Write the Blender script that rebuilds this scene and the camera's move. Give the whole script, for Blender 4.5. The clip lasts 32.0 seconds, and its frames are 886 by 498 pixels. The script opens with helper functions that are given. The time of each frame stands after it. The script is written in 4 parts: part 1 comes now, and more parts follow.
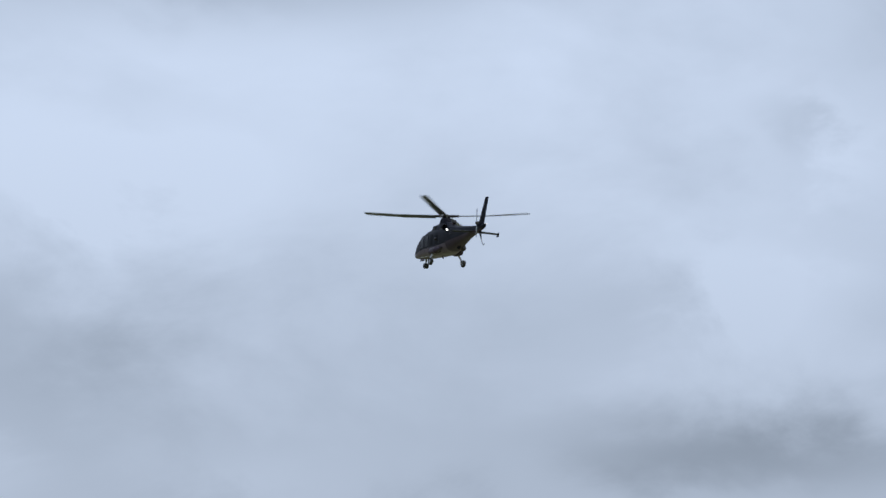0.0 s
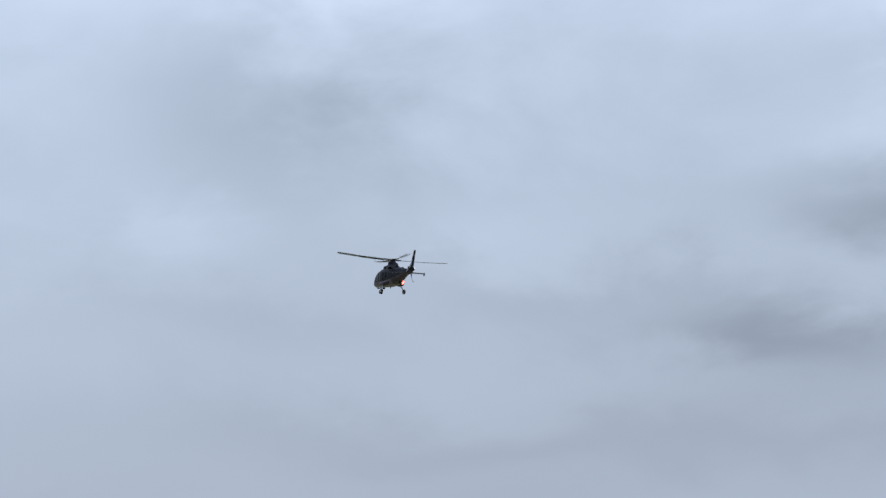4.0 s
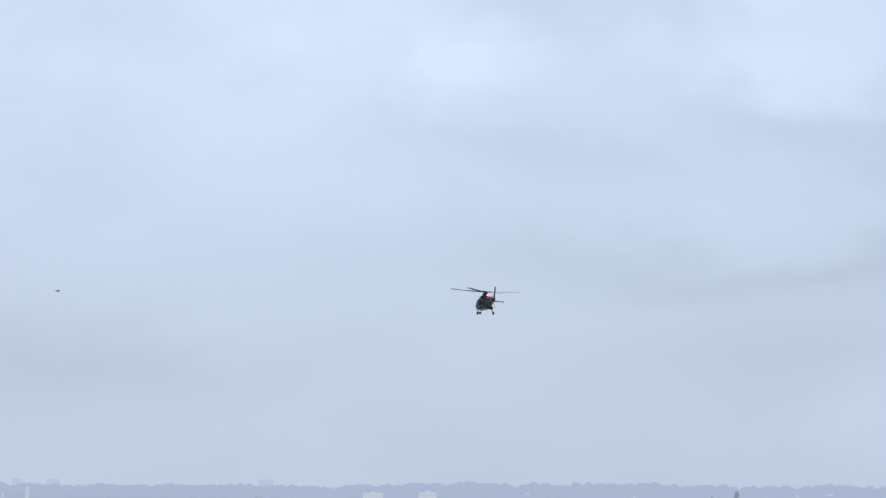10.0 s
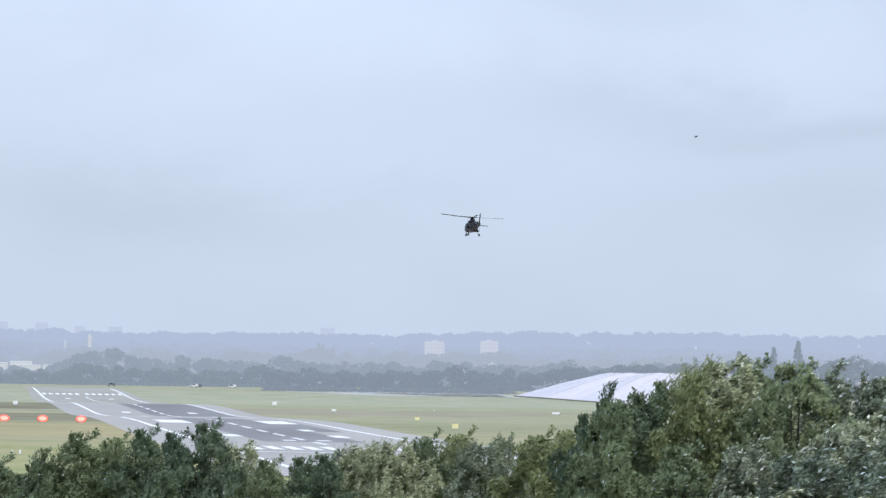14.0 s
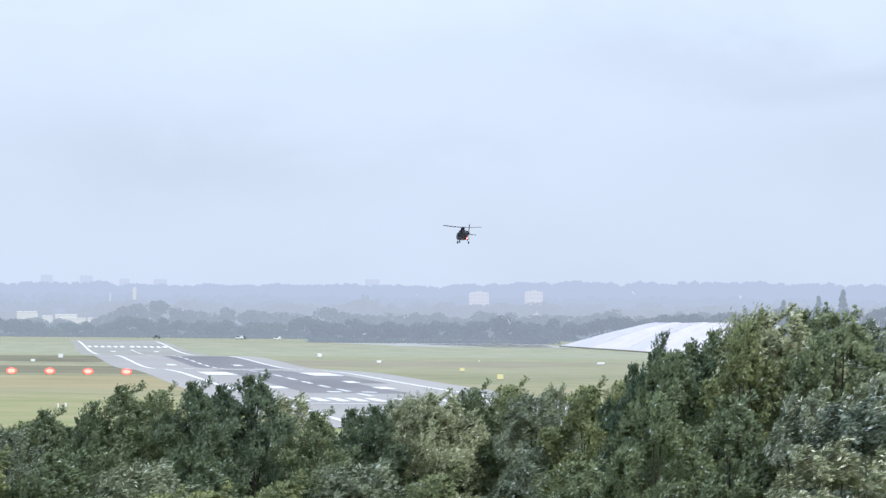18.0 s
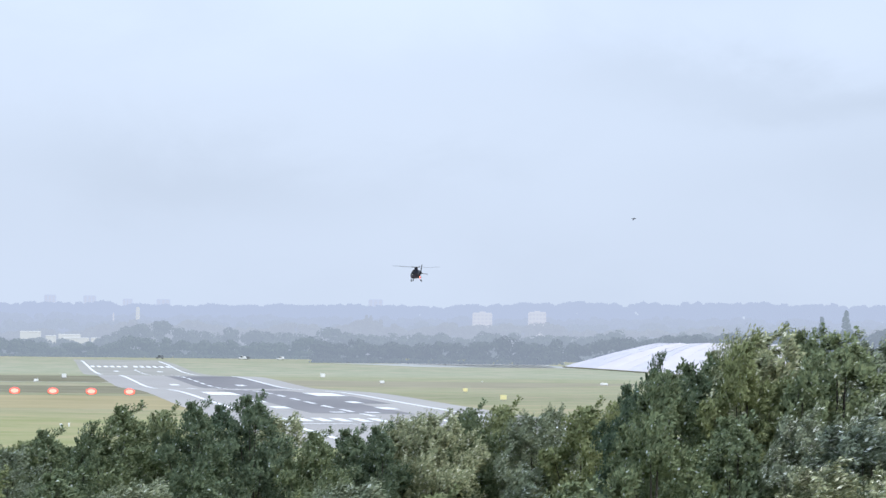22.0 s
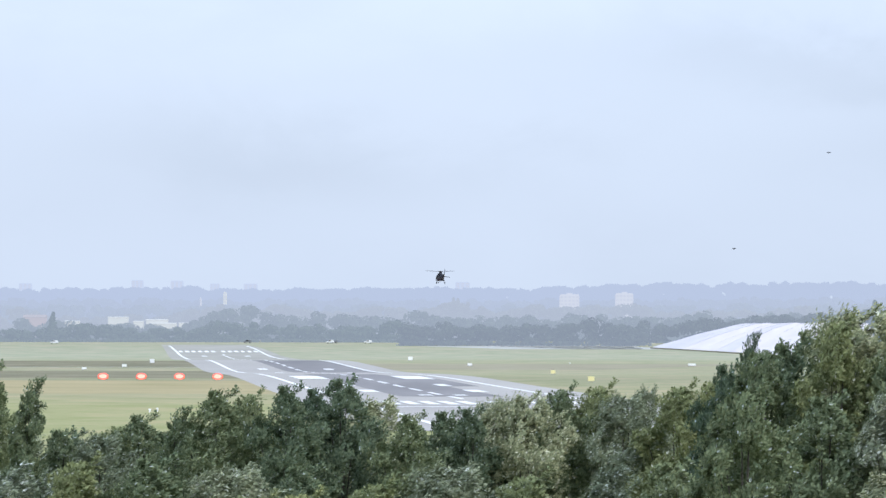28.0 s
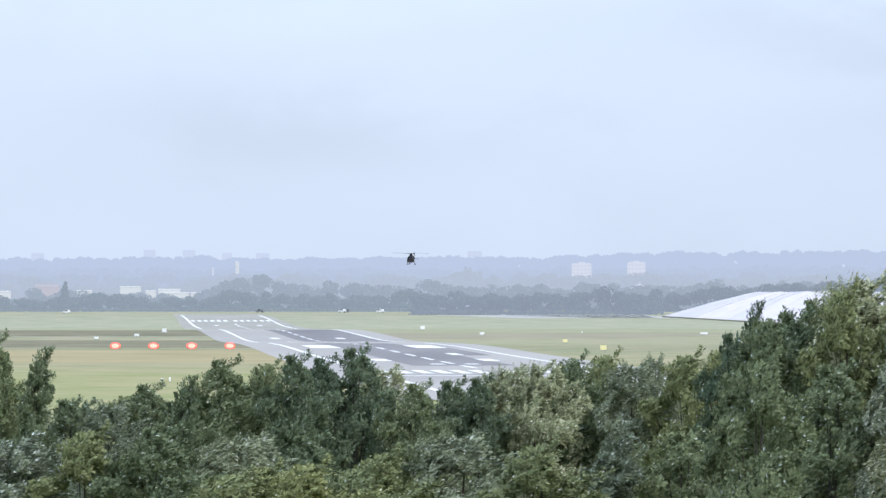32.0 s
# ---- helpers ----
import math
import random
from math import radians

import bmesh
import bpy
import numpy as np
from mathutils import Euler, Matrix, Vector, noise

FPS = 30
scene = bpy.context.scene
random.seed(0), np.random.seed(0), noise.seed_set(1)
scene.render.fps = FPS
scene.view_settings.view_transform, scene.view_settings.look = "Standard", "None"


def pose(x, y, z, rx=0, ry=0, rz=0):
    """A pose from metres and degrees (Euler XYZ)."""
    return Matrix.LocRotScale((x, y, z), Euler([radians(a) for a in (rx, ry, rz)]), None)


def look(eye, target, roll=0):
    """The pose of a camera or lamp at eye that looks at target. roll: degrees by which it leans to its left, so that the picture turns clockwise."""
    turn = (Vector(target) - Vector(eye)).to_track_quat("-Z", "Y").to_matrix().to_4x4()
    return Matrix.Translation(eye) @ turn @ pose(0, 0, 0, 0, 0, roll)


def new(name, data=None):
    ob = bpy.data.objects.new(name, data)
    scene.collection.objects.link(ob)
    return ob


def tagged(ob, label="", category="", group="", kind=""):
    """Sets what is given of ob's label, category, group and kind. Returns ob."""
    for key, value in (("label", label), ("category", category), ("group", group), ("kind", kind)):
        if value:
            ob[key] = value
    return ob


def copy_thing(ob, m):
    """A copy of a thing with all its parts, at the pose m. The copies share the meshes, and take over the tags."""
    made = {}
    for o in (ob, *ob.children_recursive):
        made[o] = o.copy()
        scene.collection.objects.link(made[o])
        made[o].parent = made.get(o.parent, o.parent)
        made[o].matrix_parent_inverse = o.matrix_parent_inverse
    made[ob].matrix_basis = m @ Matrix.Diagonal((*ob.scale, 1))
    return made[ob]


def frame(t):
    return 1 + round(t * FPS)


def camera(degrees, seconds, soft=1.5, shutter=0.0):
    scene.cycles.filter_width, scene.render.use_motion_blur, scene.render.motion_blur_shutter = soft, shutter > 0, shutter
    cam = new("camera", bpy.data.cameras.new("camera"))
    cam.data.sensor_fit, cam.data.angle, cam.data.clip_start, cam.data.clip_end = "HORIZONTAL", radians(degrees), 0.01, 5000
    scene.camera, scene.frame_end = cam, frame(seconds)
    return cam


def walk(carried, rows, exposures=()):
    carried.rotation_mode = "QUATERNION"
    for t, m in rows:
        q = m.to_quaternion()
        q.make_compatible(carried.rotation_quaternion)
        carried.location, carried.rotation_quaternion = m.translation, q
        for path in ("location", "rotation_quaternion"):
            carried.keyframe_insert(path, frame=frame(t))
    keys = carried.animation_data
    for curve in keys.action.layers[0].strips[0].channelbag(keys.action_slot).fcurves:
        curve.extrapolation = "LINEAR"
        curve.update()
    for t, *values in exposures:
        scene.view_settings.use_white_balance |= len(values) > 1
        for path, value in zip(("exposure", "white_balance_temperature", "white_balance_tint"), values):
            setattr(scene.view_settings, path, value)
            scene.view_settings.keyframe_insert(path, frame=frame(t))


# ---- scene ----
EYE = 15.0


def view(yaw, pitch, roll):
    """The hand-held camera on its hill: turned left by yaw, up by pitch, leaning by roll."""
    return pose(0, 0, EYE, 90 + pitch, 0, yaw) @ pose(0, 0, 0, 0, 0, roll)


cam = camera(11.19, 32.0, soft=1.5, shutter=0.06)
walk(cam, [
    (0, view(-8.977, 8.816, 0.760)),
    (0.5, view(-8.295, 8.277, 0.760)),
    (1, view(-7.856, 7.723, 0.760)),
    (1.5, view(-7.560, 7.366, 0.760)),
    (2, view(-7.388, 7.034, 0.760)),
    (2.5, view(-7.476, 6.595, 0.760)),
    (3, view(-7.331, 6.180, 0.760)),
    (3.5, view(-6.821, 5.933, 0.760)),
    (5.5, view(-4.700, 4.766, 0.760)),
    (6, view(-4.442, 4.467, 0.760)),
    (6.5, view(-4.137, 4.252, 0.760)),
    (7, view(-3.788, 4.107, 0.760)),
    (7.5, view(-3.407, 4.001, 0.760)),
    (8, view(-3.110, 3.885, 0.760)),
    (8.5, view(-2.928, 3.746, 0.760)),
    (9, view(-2.820, 3.590, 0.760)),
    (9.5, view(-2.700, 3.545, 0.760)),
    (10, view(-2.605, 3.454, 0.674)),
    (10.5, view(-2.485, 3.392, 0.826)),
    (11, view(-2.404, 3.289, 0.783)),
    (11.5, view(-2.298, 3.031, 0.823)),
    (12, view(-2.214, 2.591, 0.794)),
    (12.5, view(-2.098, 2.215, 0.751)),
    (13, view(-1.981, 1.947, 0.786)),
    (13.5, view(-1.912, 1.720, 0.822)),
    (14, view(-1.844, 1.530, 0.845)),
    (14.5, view(-1.683, 1.418, 0.828)),
    (15, view(-1.400, 1.397, 0.761)),
    (15.5, view(-1.170, 1.388, 0.657)),
    (17.5, view(-1.235, 0.889, 0.417)),
    (18, view(-1.292, 0.900, 0.517)),
    (18.5, view(-1.355, 0.879, 0.531)),
    (19, view(-1.379, 0.773, 0.581)),
    (19.5, view(-1.380, 0.742, 0.598)),
    (20, view(-1.378, 0.812, 0.659)),
    (20.5, view(-1.373, 0.898, 0.669)),
    (21, view(-1.344, 1.010, 0.662)),
    (21.5, view(-1.293, 1.112, 0.603)),
    (22, view(-1.247, 1.158, 0.589)),
    (22.5, view(-1.193, 1.185, 0.517)),
    (23, view(-1.060, 1.205, 0.532)),
    (23.5, view(-0.862, 1.210, 0.467)),
    (24, view(-0.708, 1.216, 0.418)),
    (24.5, view(-0.627, 1.188, 0.341)),
    (25, view(-0.589, 1.130, 0.334)),
    (25.5, view(-0.542, 1.075, 0.347)),
    (27.5, view(-0.207, 0.963, 0.050)),
    (28, view(-0.152, 0.929, 0.085)),
    (28.5, view(-0.129, 0.890, 0.075)),
    (29, view(-0.137, 0.853, 0.072)),
    (29.5, view(-0.129, 0.779, 0.034)),
    (30, view(-0.114, 0.674, -0.032)),
    (30.5, view(-0.114, 0.612, 0.020)),
    (31, view(-0.118, 0.602, 0.001)),
    (31.5, view(-0.086, 0.584, 0.027)),
    (32, view(0.000, 0.537, 0.000)),
], exposures=[(0, -0.82), (1, -0.76), (3, -0.66), (3.5, -0.66), (6, -0.71), (7, -0.7), (8, -0.68), (8.5, -0.5), (9, -0.34), (10, -0.25), (11, -0.2), (12, -0.23), (13, -0.16), (14, -0.11), (15, -0.08), (18, 0.06), (20, 0.1), (22, 0.02), (25, 0.0), (28, 0.05), (32, 0.08)])

# ---- sky and sun: a bright overcast, brighter overhead than at the horizon ----
SUN_UP, SUN_TURN = 38.0, 140.0
world = bpy.data.worlds.new("overcast_sky")
scene.world = world
world.use_nodes = True
wt = world.node_tree
wt.nodes.clear()


def wmath(op, a, b=None, c=None):
    n = wt.nodes.new("ShaderNodeMath")
    n.operation = op
    for i, x in enumerate((a, b, c)):
        if x is None:
            continue
        if isinstance(x, (int, float)):
            n.inputs[i].default_value = x
        else:
            wt.links.new(x, n.inputs[i])
    return n.outputs[0]


def wmix(fac, a, b):
    n = wt.nodes.new("ShaderNodeMix")
    n.data_type = "RGBA"
    for sock, x in ((n.inputs[0], fac), (n.inputs[6], a), (n.inputs[7], b)):
        if isinstance(x, (int, float, tuple)):
            sock.default_value = x
        else:
            wt.links.new(x, sock)
    return n.outputs[2]


def build_sky():
    coord = wt.nodes.new("ShaderNodeTexCoord")
    sep = wt.nodes.new("ShaderNodeSeparateXYZ")
    wt.links.new(coord.outputs["Generated"], sep.inputs[0])
    dx, dy, dz = sep.outputs
    # clouds drawn out sideways, as they look low over the horizon
    comb = wt.nodes.new("ShaderNodeCombineXYZ")
    wt.links.new(dx, comb.inputs[0])
    wt.links.new(dy, comb.inputs[1])
    wt.links.new(wmath("MULTIPLY", dz, 1.7), comb.inputs[2])

    def cloud(scale, detail, rough, shift):
        n = wt.nodes.new("ShaderNodeTexNoise")
        n.noise_dimensions = "4D"
        n.inputs["W"].default_value = shift
        n.inputs["Scale"].default_value = scale
        n.inputs["Detail"].default_value = detail
        n.inputs["Roughness"].default_value = rough
        n.inputs["Distortion"].default_value = 0.3
        wt.links.new(comb.outputs[0], n.inputs["Vector"])
        return n.outputs["Fac"]

    big = cloud(7.0, 2.5, 0.42, 3.1)
    small = cloud(19.0, 6.0, 0.56, 7.7)
    lump = wmath("ADD", wmath("MULTIPLY", big, 0.54), wmath("MULTIPLY", small, 0.46))
    shade = wt.nodes.new("ShaderNodeMapRange")
    shade.interpolation_type = "SMOOTHSTEP"
    shade.inputs[1].default_value, shade.inputs[2].default_value = 0.34, 0.66
    wt.links.new(lump, shade.inputs[0])
    # heavier cloud higher up, a pale even veil low down
    low = wt.nodes.new("ShaderNodeMapRange")
    low.interpolation_type = "SMOOTHSTEP"
    low.inputs[1].default_value, low.inputs[2].default_value = 0.04, 0.15
    low.inputs[3].default_value, low.inputs[4].default_value = 0.14, 0.46
    wt.links.new(dz, low.inputs[0])
    dark = wmath("MULTIPLY", wmath("SUBTRACT", 1.0, shade.outputs[0]), low.outputs[0])
    # single clouds: bearing and height, half sizes, depth (dark ones, then bright breaks)
    heavy = ((0.112, 0.214, 0.05, 0.008, 0.5), (0.25, 0.203, 0.014, 0.014, 0.3), (0.236, 0.183, 0.014, 0.008, 0.3), (0.224, 0.111, 0.04, 0.011, 0.75), (0.072, 0.126, 0.036, 0.02, 0.34), (0.2, 0.141, 0.02, 0.010, 0.14),
             (0.066, 0.081, 0.05, 0.005, 0.12), (0.182, 0.078, 0.034, 0.011, 0.62), (0.16, 0.057, 0.11, 0.008, 0.28), (0.138, 0.092, 0.032, 0.007, 0.24))
    low_heavy = ((0.125, 0.036, 0.05, 0.013, 0.18), (-0.04, 0.034, 0.045, 0.012, 0.2), (0.167, 0.080, 0.012, 0.006, 0.16))
    breaks = ((0.09, 0.167, 0.028, 0.011, -0.3), (0.228, 0.147, 0.014, 0.010, -0.3), (0.245, 0.18, 0.006, 0.012, -0.2), (0.212, 0.082, 0.016, 0.006, -0.25), (0.052, 0.103, 0.014, 0.007, -0.2), (0.118, 0.103, 0.02, 0.006, -0.15), (0.15, 0.03, 0.025, 0.009, -0.15))
    ahead = wmath("GREATER_THAN", dy, 0.0)
    for az, el, wide, high, deep in heavy + low_heavy + breaks:
        u = wmath("DIVIDE", wmath("SUBTRACT", wmath("ADD", dx, wmath("MULTIPLY", wmath("SUBTRACT", small, 0.5), 0.11)), az), wide)
        v = wmath("DIVIDE", wmath("SUBTRACT", wmath("ADD", dz, wmath("MULTIPLY", wmath("SUBTRACT", small, 0.5), 0.045)), el), high)
        bell = wmath("EXPONENT", wmath("MULTIPLY", wmath("ADD", wmath("MULTIPLY", u, u), wmath("MULTIPLY", v, v)), -1.0))
        dark = wmath("ADD", dark, wmath("MULTIPLY", wmath("MULTIPLY", bell, ahead), deep))
    dark = wmath("MAXIMUM", dark, -0.12)
    dark = wmath("MINIMUM", dark, 1.0)
    col = wmix(dark, (0.665, 0.775, 0.97, 1), (0.33, 0.395, 0.50, 1))
    # overhead the cloud is thinner and brighter
    up = wmath("MAXIMUM", dz, 0.0)
    rise = wt.nodes.new("ShaderNodeMapRange")
    rise.interpolation_type = "SMOOTHSTEP"
    rise.inputs[1].default_value, rise.inputs[2].default_value = 0.03, 0.2
    rise.inputs[3].default_value, rise.inputs[4].default_value = 0.0, 0.5
    wt.links.new(up, rise.inputs[0])
    lift = wmath("ADD", wmath("ADD", 1.0, rise.outputs[0]), wmath("MULTIPLY", up, 1.25))
    bright = wt.nodes.new("ShaderNodeVectorMath")
    bright.operation = "SCALE"
    wt.links.new(col, bright.inputs[0])
    wt.links.new(lift, bright.inputs["Scale"])
    clear = wt.nodes.new("ShaderNodeTexSky")
    clear.sky_type = "NISHITA"
    clear.sun_disc = False
    clear.sun_elevation, clear.sun_rotation = radians(SUN_UP), radians(SUN_TURN)
    thin = wt.nodes.new("ShaderNodeVectorMath")
    thin.operation = "SCALE"
    wt.links.new(clear.outputs[0], thin.inputs[0])
    thin.inputs["Scale"].default_value = 0.08
    total = wmix(0.92, thin.outputs[0], bright.outputs[0])
    bg = wt.nodes.new("ShaderNodeBackground")
    wt.links.new(total, bg.inputs[0])
    bg.inputs[1].default_value = 1.0
    out = wt.nodes.new("ShaderNodeOutputWorld")
    wt.links.new(bg.outputs[0], out.inputs[0])


build_sky()
sun_data = bpy.data.lights.new("sun", "SUN")
sun_data.energy, sun_data.angle, sun_data.color = 1.5, radians(14), (1.0, 0.96, 0.9)
sun = new("sun", sun_data)
sun.matrix_world = look((0, 0, 300), (0, 0, 0)) @ pose(0, 0, 0)
sun.rotation_euler = Euler((radians(90 - SUN_UP), 0, radians(180 - SUN_TURN)))


# ---- materials ----
class Mat:
    """A node material with a Principled shader and short ways to feed it."""

    def __init__(self, name, colour=(0.5, 0.5, 0.5), rough=0.6, metal=0.0, spec=0.5):
        self.m = bpy.data.materials.new(name)
        self.m.use_nodes = True
        self.t = self.m.node_tree
        self.b = self.t.nodes["Principled BSDF"]
        self.b.inputs["Base Color"].default_value = (*colour, 1)
        self.b.inputs["Roughness"].default_value = rough
        self.b.inputs["Metallic"].default_value = metal
        self.b.inputs["Specular IOR Level"].default_value = spec

    def pos(self, kind="Object", stretch=(1, 1, 1)):
        c = self.t.nodes.new("ShaderNodeTexCoord")
        m = self.t.nodes.new("ShaderNodeMapping")
        m.inputs["Scale"].default_value = stretch
        self.t.links.new(c.outputs[kind], m.inputs[0])
        return m.outputs[0]

    def noise(self, scale, detail=4, rough=0.55, stretch=(1, 1, 1)):
        n = self.t.nodes.new("ShaderNodeTexNoise")
        n.inputs["Scale"].default_value = scale
        n.inputs["Detail"].default_value = detail
        n.inputs["Roughness"].default_value = rough
        self.t.links.new(self.pos("Object", stretch), n.inputs["Vector"])
        return n.outputs["Fac"]

    def ramp(self, fac, stops):
        n = self.t.nodes.new("ShaderNodeValToRGB")
        e = n.color_ramp.elements
        while len(e) < len(stops):
            e.new(0.5)
        for el, (p, c) in zip(e, stops):
            el.position = p
            el.color = (*c, 1)
        self.t.links.new(fac, n.inputs[0])
        return n.outputs[0]

    def mix(self, fac, a, b, blend="MIX"):
        n = self.t.nodes.new("ShaderNodeMix")
        n.data_type = "RGBA"
        n.blend_type = blend
        for sock, x in ((n.inputs[0], fac), (n.inputs[6], a), (n.inputs[7], b)):
            if isinstance(x, (int, float)):
                sock.default_value = x
            elif isinstance(x, tuple):
                sock.default_value = (*x, 1)
            else:
                self.t.links.new(x, sock)
        return n.outputs[2]

    def colour(self, sock):
        self.t.links.new(sock, self.b.inputs["Base Color"])
        return self

    def bump(self, fac, strength=0.3, dist=0.02):
        n = self.t.nodes.new("ShaderNodeBump")
        n.inputs["Strength"].default_value = strength
        n.inputs["Distance"].default_value = dist
        self.t.links.new(fac, n.inputs["Height"])
        self.t.links.new(n.outputs[0], self.b.inputs["Normal"])
        return self

    def island(self):
        return self.t.nodes.new("ShaderNodeNewGeometry").outputs["Random Per Island"]

    def each(self):
        return self.t.nodes.new("ShaderNodeObjectInfo").outputs["Random"]

    def glow(self, colour, strength):
        self.b.inputs["Emission Color"].default_value = (*colour, 1)
        self.b.inputs["Emission Strength"].default_value = strength
        return self


def make_materials():
    M = {}
    g = Mat("airfield_grass", rough=0.95, spec=0.1)
    wide = g.noise(0.016, 6, 0.68, (0.7, 1.0, 1))
    patch = g.noise(0.03, 6, 0.7, (0.6, 0.35, 1))
    streak = g.noise(0.11, 5, 0.7, (0.5, 0.32, 1))
    fine = g.noise(0.5, 4, 0.7)
    sep = g.t.nodes.new("ShaderNodeSeparateXYZ")
    g.t.links.new(g.pos("Object"), sep.inputs[0])
    # mown zones lie one behind the other, with ragged borders
    zone = g.t.nodes.new("ShaderNodeMath")
    zone.operation = "MULTIPLY_ADD"
    g.t.links.new(wide, zone.inputs[0])
    zone.inputs[1].default_value = 190.0
    g.t.links.new(sep.outputs[1], zone.inputs[2])
    span = g.t.nodes.new("ShaderNodeMapRange")
    span.inputs[1].default_value, span.inputs[2].default_value = 95.0, 2595.0
    g.t.links.new(zone.outputs[0], span.inputs[0])
    # far stops are paler and bluer: distance haze put into the grass colour
    lush, dry, mid, far, brown = (0.265, 0.268, 0.075), (0.325, 0.272, 0.15), (0.275, 0.285, 0.188), (0.35, 0.37, 0.31), (0.32, 0.282, 0.2)
    base = g.ramp(span.outputs[0], [(0.2, lush), (0.29, (0.27, 0.265, 0.08)), (0.335, dry), (0.385, (0.29, 0.258, 0.15)), (0.41, (0.2, 0.198, 0.118)), (0.435, (0.18, 0.175, 0.112)), (0.47, (0.29, 0.275, 0.17)), (0.5, mid), (0.56, brown), (0.64, (0.285, 0.295, 0.195)), (0.7, mid), (0.85, far), (1.0, (0.3, 0.3, 0.245))])
    base = g.mix(0.3, base, g.ramp(patch, [(0.25, (0.15, 0.165, 0.08)), (0.5, (0.23, 0.23, 0.13)), (0.75, (0.33, 0.305, 0.2))]))
    base = g.mix(0.42, base, g.ramp(streak, [(0.38, (0.17, 0.2, 0.085)), (0.5, (0.275, 0.275, 0.16)), (0.62, (0.4, 0.315, 0.215))]))
    g.colour(g.mix(0.15, base, g.ramp(fine, [(0.25, (0.14, 0.15, 0.08)), (0.75, (0.32, 0.305, 0.2))])))
    g.bump(fine, 0.5, 0.08)
    M["grass"] = g.m

    for key, lo, hi in (("dry_grass", (0.255, 0.222, 0.115), (0.345, 0.288, 0.165)), ("brown_grass", (0.225, 0.205, 0.14), (0.285, 0.26, 0.185))):
        g = Mat(key, rough=0.95, spec=0.1)
        wide = g.noise(0.06, 6, 0.7, (0.5, 0.5, 1))
        g.colour(g.ramp(wide, [(0.3, lo), (0.7, hi)]))
        M[key] = g.m

    g = Mat("worn_grass", rough=0.95, spec=0.1)
    wide = g.noise(0.06, 6, 0.7, (0.6, 0.4, 1))
    g.colour(g.ramp(wide, [(0.3, (0.12, 0.118, 0.072)), (0.7, (0.235, 0.21, 0.14))]))
    M["worn"] = g.m

    g = Mat("pale_runway_asphalt", rough=0.85, spec=0.3)
    wide = g.noise(0.02, 4, 0.55, (1, 0.15, 1))
    fine = g.noise(3.0, 3, 0.6)
    g.colour(g.mix(0.2, g.ramp(wide, [(0.3, (0.265, 0.246, 0.222)), (0.7, (0.36, 0.335, 0.3))]), g.ramp(fine, [(0.3, (0.2, 0.2, 0.21)), (0.7, (0.45, 0.44, 0.45))])))
    g.bump(fine, 0.2, 0.01)
    M["asphalt"] = g.m

    g = Mat("old_runway_asphalt", rough=0.9, spec=0.25)
    wide = g.noise(0.04, 5, 0.6, (1, 0.3, 1))
    g.colour(g.ramp(wide, [(0.3, (0.245, 0.235, 0.205)), (0.7, (0.315, 0.3, 0.262))]))
    M["old_asphalt"] = g.m

    g = Mat("dark_new_asphalt", rough=0.8, spec=0.35)
    wide = g.noise(0.03, 4, 0.55, (1, 0.15, 1))
    g.colour(g.ramp(wide, [(0.3, (0.125, 0.118, 0.12)), (0.7, (0.205, 0.193, 0.192))]))
    M["dark_asphalt"] = g.m

    g = Mat("apron_concrete", rough=0.85, spec=0.3)
    wide = g.noise(0.03, 4, 0.55)
    g.colour(g.ramp(wide, [(0.3, (0.3, 0.3, 0.28)), (0.7, (0.37, 0.37, 0.345))]))
    M["concrete"] = g.m

    g = Mat("runway_paint", rough=0.7, spec=0.3)
    wear = g.noise(0.6, 4, 0.7)
    g.colour(g.ramp(wear, [(0.2, (0.52, 0.52, 0.51)), (0.6, (0.74, 0.74, 0.73))]))
    M["paint"] = g.m

    # the second, greyer sheet colour paints the shaded sides of the folds
    for key, lo, hi in (("sheet", (0.48, 0.437, 0.455), (0.535, 0.49, 0.51)), ("sheet_shaded", (0.42, 0.4, 0.435), (0.475, 0.45, 0.485)), ("sheet_seam", (0.43, 0.41, 0.44), (0.46, 0.44, 0.47))):
        g = Mat(key + "_plastic", rough=0.5, spec=0.4)
        fold = g.noise(0.12, 4, 0.5, (1, 0.3, 1))
        g.colour(g.ramp(fold, [(0.3, lo), (0.7, hi)]))
        g.bump(fold, 0.5, 0.5)
        M[key] = g.m

    for key, lo, hi, rough in (
                               ("grey_roof", (0.3, 0.31, 0.33), (0.4, 0.41, 0.43), 0.5),
                               ("yellow_sign", (0.72, 0.64, 0.32), (0.82, 0.74, 0.4), 0.4),
                               ("white_sign", (0.75, 0.75, 0.74), (0.85, 0.85, 0.84), 0.4),
                               ("orange_box", (0.6, 0.2, 0.04), (0.7, 0.26, 0.06), 0.5),
                               ("vehicle_white", (0.68, 0.69, 0.7), (0.8, 0.8, 0.8), 0.3),
                               # dark cars greyed, the haze of their distance put into the paint
                               ("vehicle_hazed", (0.16, 0.175, 0.195), (0.22, 0.235, 0.255), 0.4)):
        g = Mat(key, rough=rough)
        g.colour(g.ramp(g.noise(0.8, 4, 0.6), [(0.3, lo), (0.7, hi)]))
        M[key] = g.m
    g = Mat("steel_post", (0.3, 0.31, 0.32), 0.45, 0.8)
    g.colour(g.ramp(g.noise(6.0), [(0.3, (0.25, 0.26, 0.27)), (0.7, (0.38, 0.39, 0.4))]))
    M["steel"] = g.m
    M["red_lamp"] = Mat("approach_lamp", (0.5, 0.1, 0.08), 0.3).glow((1.0, 0.5, 0.4), 1.4).m
